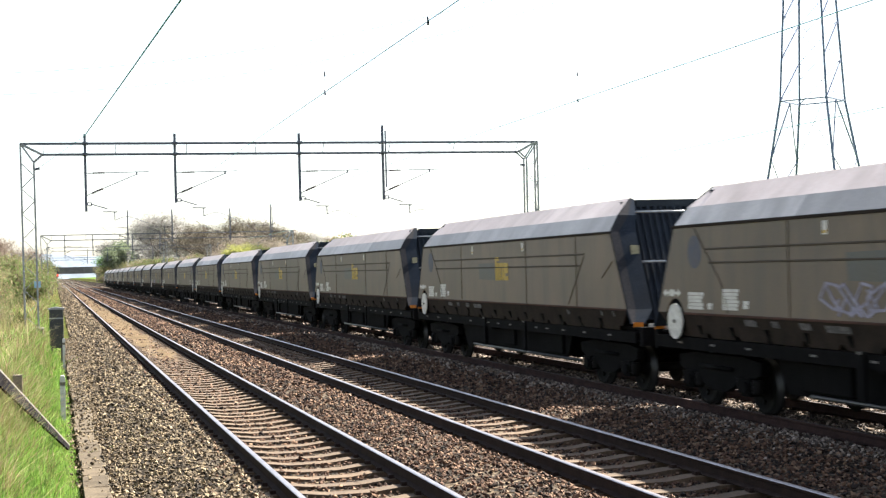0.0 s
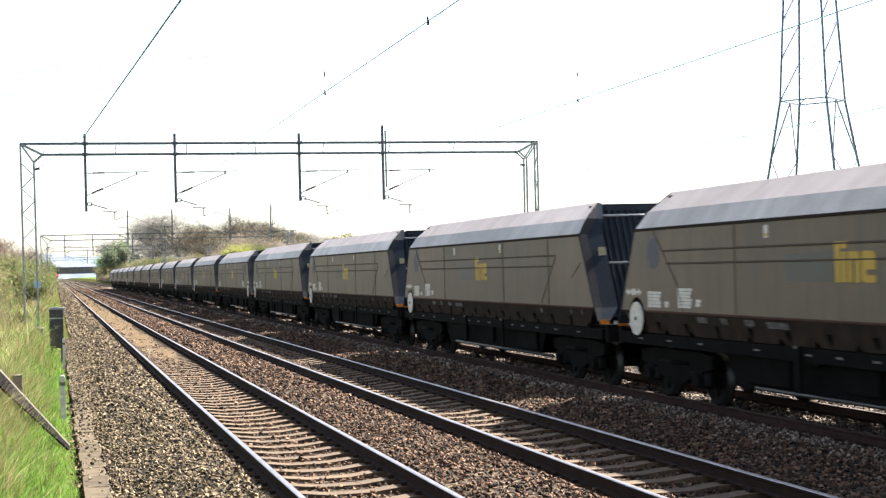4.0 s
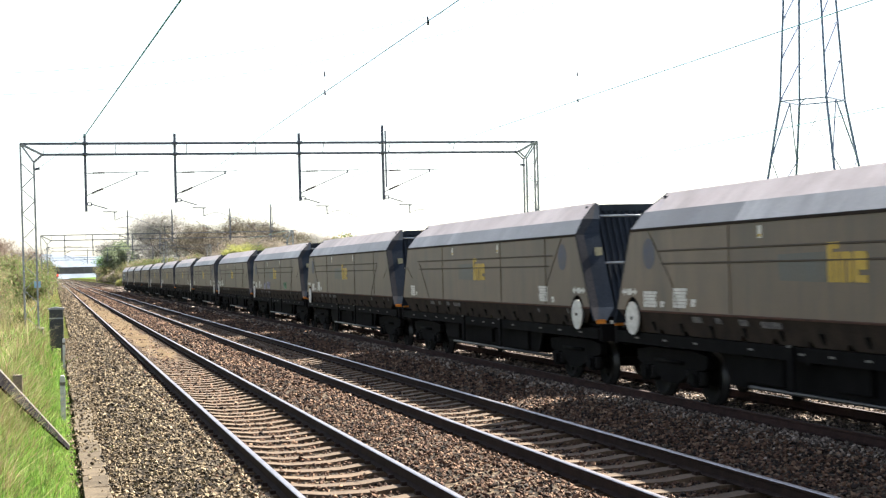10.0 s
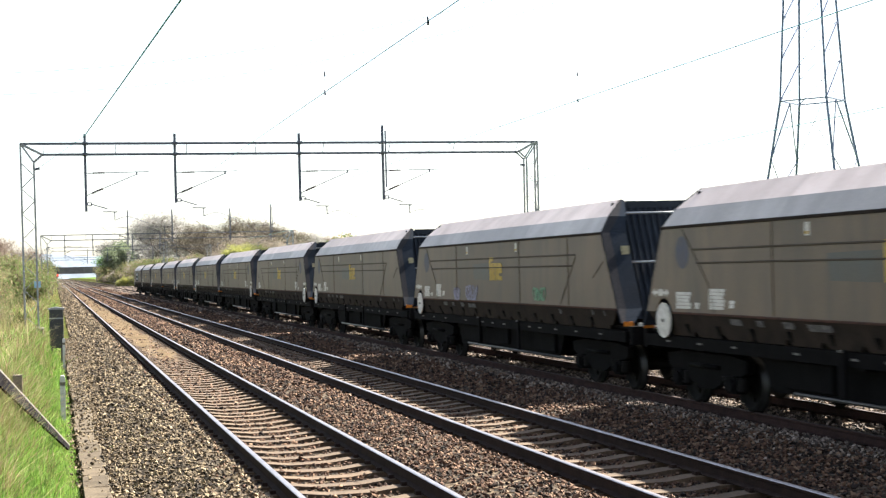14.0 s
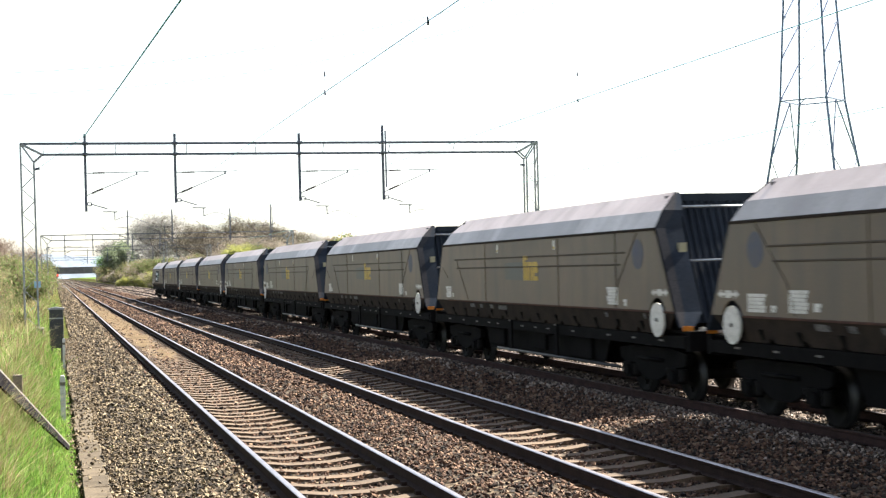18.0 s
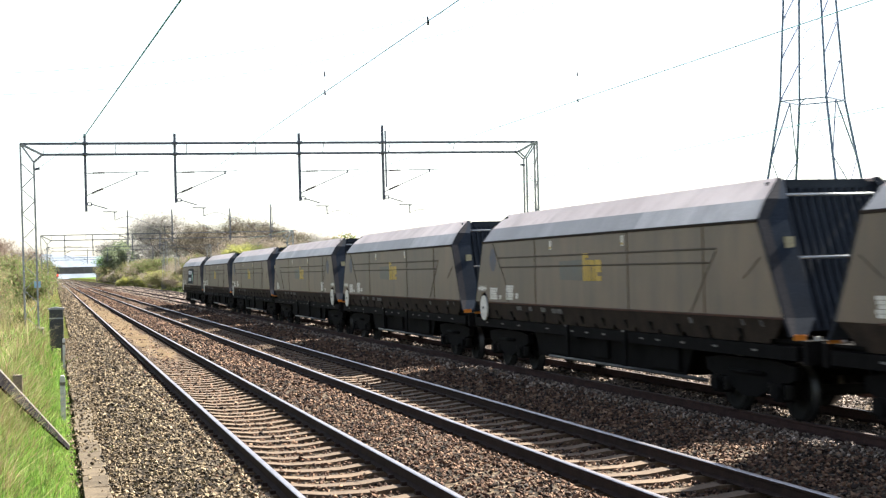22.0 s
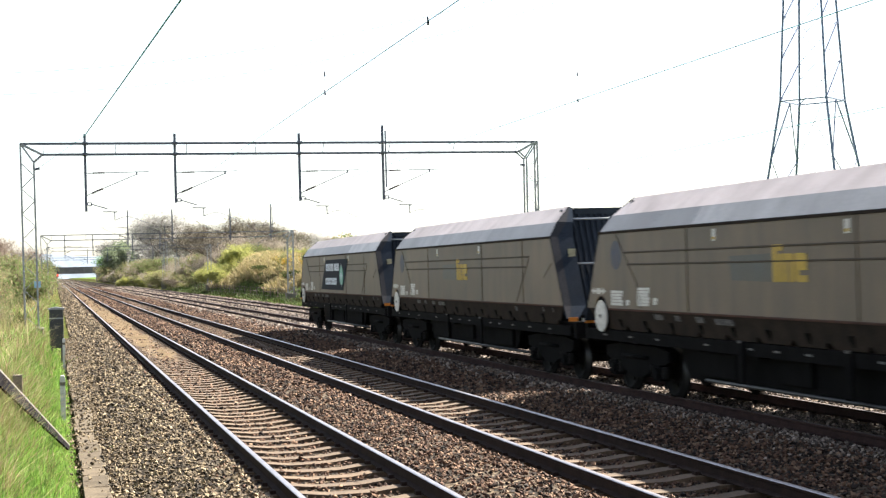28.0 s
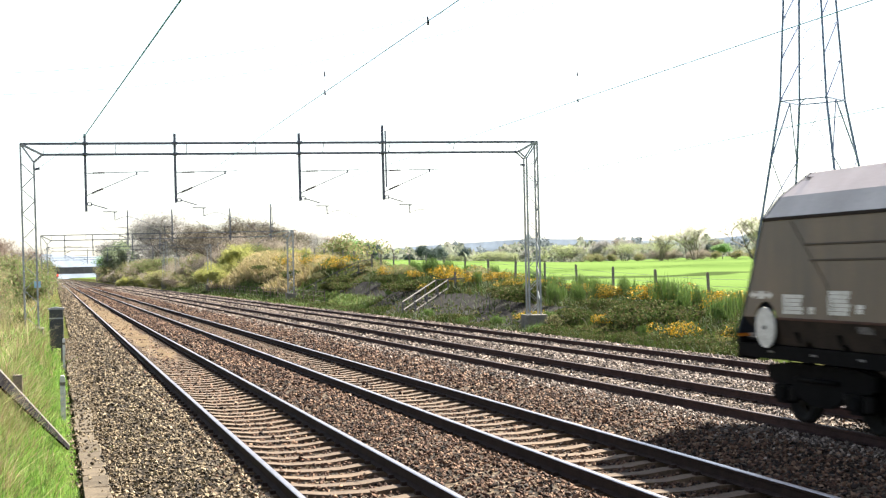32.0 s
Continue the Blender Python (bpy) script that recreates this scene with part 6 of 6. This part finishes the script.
def bare_soil():
    """Bare earth showing through on the cutting, its shade put into the colour, dipping under the grass along its
    edges.
    """
    xs, ys = [17.4 + 0.25 * i for i in range(17)], [56 + 0.6 * j for j in range(86)]
    vs = []
    for y in ys:
        for x in xs:
            patch = 0.25 + noise.noise((x * 0.5, y * 0.13, 3.0)) + 0.3 * noise.noise((x * 1.7, y * 0.6, 8.0)) - 0.9 * max(0, abs(x - 19.3) - 1.3) - 0.05 * max(0, abs(y - 78) - 20)
            vs.append((x, y, ground_z(x, y) + 0.07 + min(0.0, patch) * 0.6 + 0.05 * noise.noise((x * 3, y * 3, 1.0))))
    k = len(xs)
    fs = [(j * k + i, j * k + i + 1, (j + 1) * k + i + 1, (j + 1) * k + i) for j in range(len(ys) - 1) for i in range(k - 1)]
    tagged(new("bare_earth", raw("bare_earth", vs, fs, M_SOIL, True)), "bare earth on the cutting side, darkened to carry its shade", "soil", kind="structure")


# near black: earth colour with the slope's shade painted in
M_SOIL = material("shaded_soil", (0.009, 0.0085, 0.009), (0.02, 0.0165, 0.0145), scale=1.5, rough=1.0, fine=9, bump=0.8, gloss=0.1)
bare_soil()


def dry_slope():
    """Bleached bracken and old grass on the higher part of the cutting."""
    rng = np.random.default_rng(67)
    n = 26000
    y = rng.uniform(122, 186, n)
    x = rng.uniform(18.6, 23.6, n)
    spot = np.array([noise.noise((a * 0.3, b * 0.07, 1.0)) for a, b in zip(x, y)]) > -0.08
    x, y = x[spot], y[spot]
    v, f = blades(rng, np.stack([x, y, heights(x, y) - 0.05], -1), 0.75 * rng.uniform(0.5, 1.4, len(x)), np.full(len(x), 0.035), 0.7)
    tagged(new("dry_bracken", raw("dry_bracken", v, f, M_BRACKEN)), "bleached straw-brown bracken and old grass on the slope", "bracken", kind="stuff")


M_BRACKEN = island_material("bracken_blades", [(0.2687, 0.206, 0.1077), (0.376, 0.2865, 0.1566), (0.3045, 0.2687, 0.09787), (0.2149, 0.1791, 0.08808)], 0.8, 0.3)
dry_slope()



def far_woods():
    """Woodland and low hills along the skyline, with the haze put into their colours."""
    rng = np.random.default_rng(71)
    for nm, y0, y1, hh, n, mat, lab in (("far_hedgerow", 335, 420, 7.0, 20000, M_FARGREEN, "distant hedgerow trees in spring green, paled for haze"), ("far_wood", 770, 950, 21, 36000, M_FARBLUE, "woodland along the horizon, haze put into its blue-grey colour")):
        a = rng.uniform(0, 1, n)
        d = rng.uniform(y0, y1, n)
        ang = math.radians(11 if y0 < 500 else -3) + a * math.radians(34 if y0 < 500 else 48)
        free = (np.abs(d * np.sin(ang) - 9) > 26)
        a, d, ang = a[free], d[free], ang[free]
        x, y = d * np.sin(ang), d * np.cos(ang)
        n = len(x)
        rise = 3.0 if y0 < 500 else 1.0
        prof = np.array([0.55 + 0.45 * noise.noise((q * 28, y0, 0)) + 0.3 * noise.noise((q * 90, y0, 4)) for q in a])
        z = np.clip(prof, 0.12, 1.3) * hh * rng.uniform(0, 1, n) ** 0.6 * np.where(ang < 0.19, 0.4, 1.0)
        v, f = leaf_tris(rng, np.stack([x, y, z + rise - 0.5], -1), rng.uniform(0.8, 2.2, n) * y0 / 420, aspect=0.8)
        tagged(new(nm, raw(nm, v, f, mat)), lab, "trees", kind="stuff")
    n = 16000
    a, d = rng.uniform(0, 1, n), rng.uniform(430, 640, n)
    ang = math.radians(2.4) + a * math.radians(9.5)
    prof = np.array([0.75 + 0.5 * noise.noise((q * 14, 3, 0)) + 0.3 * noise.noise((q * 50, 9, 4)) for q in a]) * (1 - 0.35 * a)
    z = np.clip(prof, 0.2, 1.3) * 15 * rng.uniform(0, 1, n) ** 0.7
    v, f = leaf_tris(rng, np.stack([d * np.sin(ang) + 2, d * np.cos(ang), z], -1), rng.uniform(0.5, 1.5, n), aspect=0.35)
    tagged(new("far_wood", raw("far_wood", v, f, M_TWIG)), "dense brown leafless woodland beside the far line", "trees", kind="stuff")
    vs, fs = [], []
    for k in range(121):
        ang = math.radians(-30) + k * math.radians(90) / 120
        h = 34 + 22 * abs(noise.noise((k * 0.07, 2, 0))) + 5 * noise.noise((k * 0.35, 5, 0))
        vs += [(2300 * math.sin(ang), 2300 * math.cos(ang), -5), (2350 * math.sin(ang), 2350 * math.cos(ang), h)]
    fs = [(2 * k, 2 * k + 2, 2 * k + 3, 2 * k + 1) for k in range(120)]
    tagged(new("backdrop", raw("backdrop", vs, fs, M_HILL)), "hills on the horizon, coloured pale blue for haze", "hills", kind="structure")


# both leaf colours are lifted to carry the haze of distance
M_FARGREEN = island_material("haze_paled_spring_leaves", [(0.164, 0.1848, 0.1318), (0.2009, 0.21, 0.1615), (0.1476, 0.168, 0.1318), (0.1845, 0.168, 0.1445)], 0.9, 0.45)
M_FARBLUE = island_material("haze_tinted_leaves", [(0.13, 0.15, 0.168), (0.15, 0.17, 0.187), (0.14, 0.158, 0.166)], 0.9, 0.35)
# pale blue here is painted haze, not the hills' own colour
M_HILL = material("haze_tinted_hill", (0.205, 0.245, 0.30), (0.19, 0.225, 0.275), scale=0.004, rough=1.0, fine=0.05)
far_woods()


# ---- fence and steps on the far bank ----
def build_fence():
    root = tagged(new("field_fence"), "grey post and wire fence between cutting and green field", "fence")
    bm = bmesh.new()
    prism(bm, [(-0.05, -0.4), (0.05, -0.4), (0.05, 1.22), (0.02, 1.28), (-0.02, 1.28), (-0.05, 1.22)], "y", -0.05, 0.05)
    me = mesh_of("post", bm, M_FENCEPOST)
    ys = [37.0 + 4.85 * i for i in range(26)]
    for y in ys:
        o = new("post", me)
        o.parent = root
        o.location = (24.0 + random.uniform(-0.08, 0.08), y, ground_z(24.0, y))
        o.rotation_euler = (random.uniform(-0.04, 0.04), random.uniform(-0.05, 0.05), random.uniform(-0.3, 0.3))
    for z in (0.25, 0.5, 0.75, 1.02):
        bm = bmesh.new()
        tube(bm, [(23.93, y, ground_z(24.0, y) + z) for y in ys], 0.006, 4)
        part("wire", bm, M_GALV, root)


build_fence()


M_HANDRAIL = material("grey_rail_timber", (0.1418, 0.1304, 0.1197), (0.0945, 0.08694, 0.0814), scale=5, rough=0.9, fine=40)


def build_steps(foot, head, za, zb):
    root = tagged(new("bank_steps"), "weathered timber access steps with hand rails up the cutting", "steps")
    for i in range(10):
        p = foot.lerp(head, (i + 0.5) / 10)
        z = ground_z(p.x, p.y) + 0.02
        bm = bmesh.new()
        box(bm, p.x - 0.18, p.x + 0.18, p.y - 0.34, p.y + 0.34, z - 0.15, z + 0.04)
        part("step", bm, M_OLDWOOD, root)
    for off in (Vector((0.28, -0.28, 0)), Vector((-0.28, 0.28, 0))):
        a, b, c = foot + off, head + off, head + off + Vector((0.7, -1.6, 0))
        zc = zb + 0.1
        bm = bmesh.new()
        bar(bm, (a.x, a.y, za), (b.x, b.y, zb), 0.05)
        bar(bm, (b.x, b.y, zb), (c.x, c.y, zc), 0.05)
        part("hand_rail", bm, M_HANDRAIL, root)
        bm = bmesh.new()
        bar(bm, (a.x, a.y, za - 0.45), (b.x, b.y, zb - 0.45), 0.04)
        part("mid_rail", bm, M_HANDRAIL, root)
        for t in (0.02, 0.35, 0.68, 1.0):
            p = a.lerp(b, t)
            bm = bmesh.new()
            bar(bm, (p.x, p.y, ground_z(p.x, p.y) - 0.3), (p.x, p.y, za + (zb - za) * t), 0.08)
            part("post", bm, M_HANDRAIL, root)
        bm = bmesh.new()
        bar(bm, (c.x, c.y, ground_z(c.x, c.y) - 0.3), (c.x, c.y, zc + 0.35), 0.10)
        part("post", bm, M_HANDRAIL, root)


build_steps(Vector((18.2, 76.4, 0)), Vector((20.9, 79.5, 0)), 0.52, 1.62)
build_steps(Vector((17.9, 111.5, 0)), Vector((22.2, 107.5, 0)), 0.65, 2.95)


def build_lineside_fence():
    root = tagged(new("lineside_fence"), "thin weathered post and rail fence at the foot of the cutting", "fence")
    ys = [100 + 4.4 * i for i in range(23)]
    for y in ys:
        bm = bmesh.new()
        z = ground_z(17.9, y)
        box(bm, 17.88, 17.94, y - 0.03, y + 0.03, z - 0.3, z + 1.1)
        part("post", bm, M_OLDWOOD, root)
    for h in (0.4, 0.75, 1.05):
        bm = bmesh.new()
        tube(bm, [(17.87, y, ground_z(17.9, y) + h) for y in ys], 0.012, 5)
        part("rail", bm, M_OLDWOOD, root)


build_lineside_fence()



def wood_edge():
    """Undergrowth and second rows that close the wood down to the ground."""
    rng = random.Random(91)
    for i in range(46):
        y = 190 + 9.5 * i
        for x0 in (23, 28, 35):
            if rng.random() < 0.72:
                plant(rng.choice(("brush", "hedge", "scrub", "thorn", "brush")), x0 + rng.uniform(-2, 3), y + rng.uniform(-4, 4), rng.uniform(2.4, 4.6) + 0.006 * (y - 190))
        if y > 300 and rng.random() < 0.75:
            plant(rng.choice(("bare", "bare", "oak", "red", "green")), 0.075 * y + 18 + rng.uniform(0, 8), y + 20, 6.0 + 0.012 * y + rng.uniform(0, 2))
    for i in range(24):
        y = 62 + 6 * i
        plant("thorn", -2.6 - 0.014 * y - rng.uniform(0, 1.0), y + rng.uniform(-2, 2), rng.uniform(1.3, 2.0) * (1 + y / 260))
    for i in range(18):
        y = 30 + 2.6 * i
        plant("bramble", -1.7 - 0.012 * y - rng.uniform(0, 0.5), y, rng.uniform(0.4, 0.65))
    for i in range(22):
        y = 40 + 2.2 * i
        plant(rng.choice(("brush", "hedge", "thorn", "brush")), -1.75 - 0.010 * y - rng.uniform(0, 0.9), y, rng.uniform(0.7, 1.2))
    for i in range(22):
        plant(rng.choice(("scrub", "thorn", "brush")), 70 + i * 1.8, 186 - 0.2 * i + rng.uniform(-3, 3), rng.uniform(0.9, 1.5))
    for i in range(60):
        y = 225 + 7 * i
        plant(rng.choice(("brush", "scrub", "thorn", "lime" if i % 4 == 0 else "brush")), 18.6 + rng.uniform(0, 3.5), y, rng.uniform(1.6, 3.2))


wood_edge()
plant("scrub", 22.9, 78.8, 1.0)
for x, y, h in ((25.6, 202, 7.4), (22.6, 206, 6.0), (30.4, 214, 6.2)):
    plant("oak", x, y, h)


# ---- moving ----
def run(t):
    """Metres that the train has come nearer by t seconds."""
    return 0.32 + 7.7495 * t + 0.03838 * t * t - 0.00005 * t ** 3


def motions():
    times = [i * 0.5 for i in range(65)]
    ticks = [i / FPS for i in range(0, 24 * FPS, 2)] + [i / FPS for i in range(24 * FPS, 32 * FPS + 1)]
    for n, w in enumerate(WAGONS, -1):
        back = n in REVERSED
        walk(w, [(t, pose(TRACKS[2], 31.95 + PITCH * n - run(t), 0, 0, 0, 180 if back else 0)) for t in times])
        turn = -1 if back else 1
        for o in w.children:
            if o.name.startswith("wheelset"):
                y = o.location.y
                walk(o, [(t, pose(0, y, WHEEL_R, turn * math.degrees(run(t) / WHEEL_R))) for t in ticks])


motions()
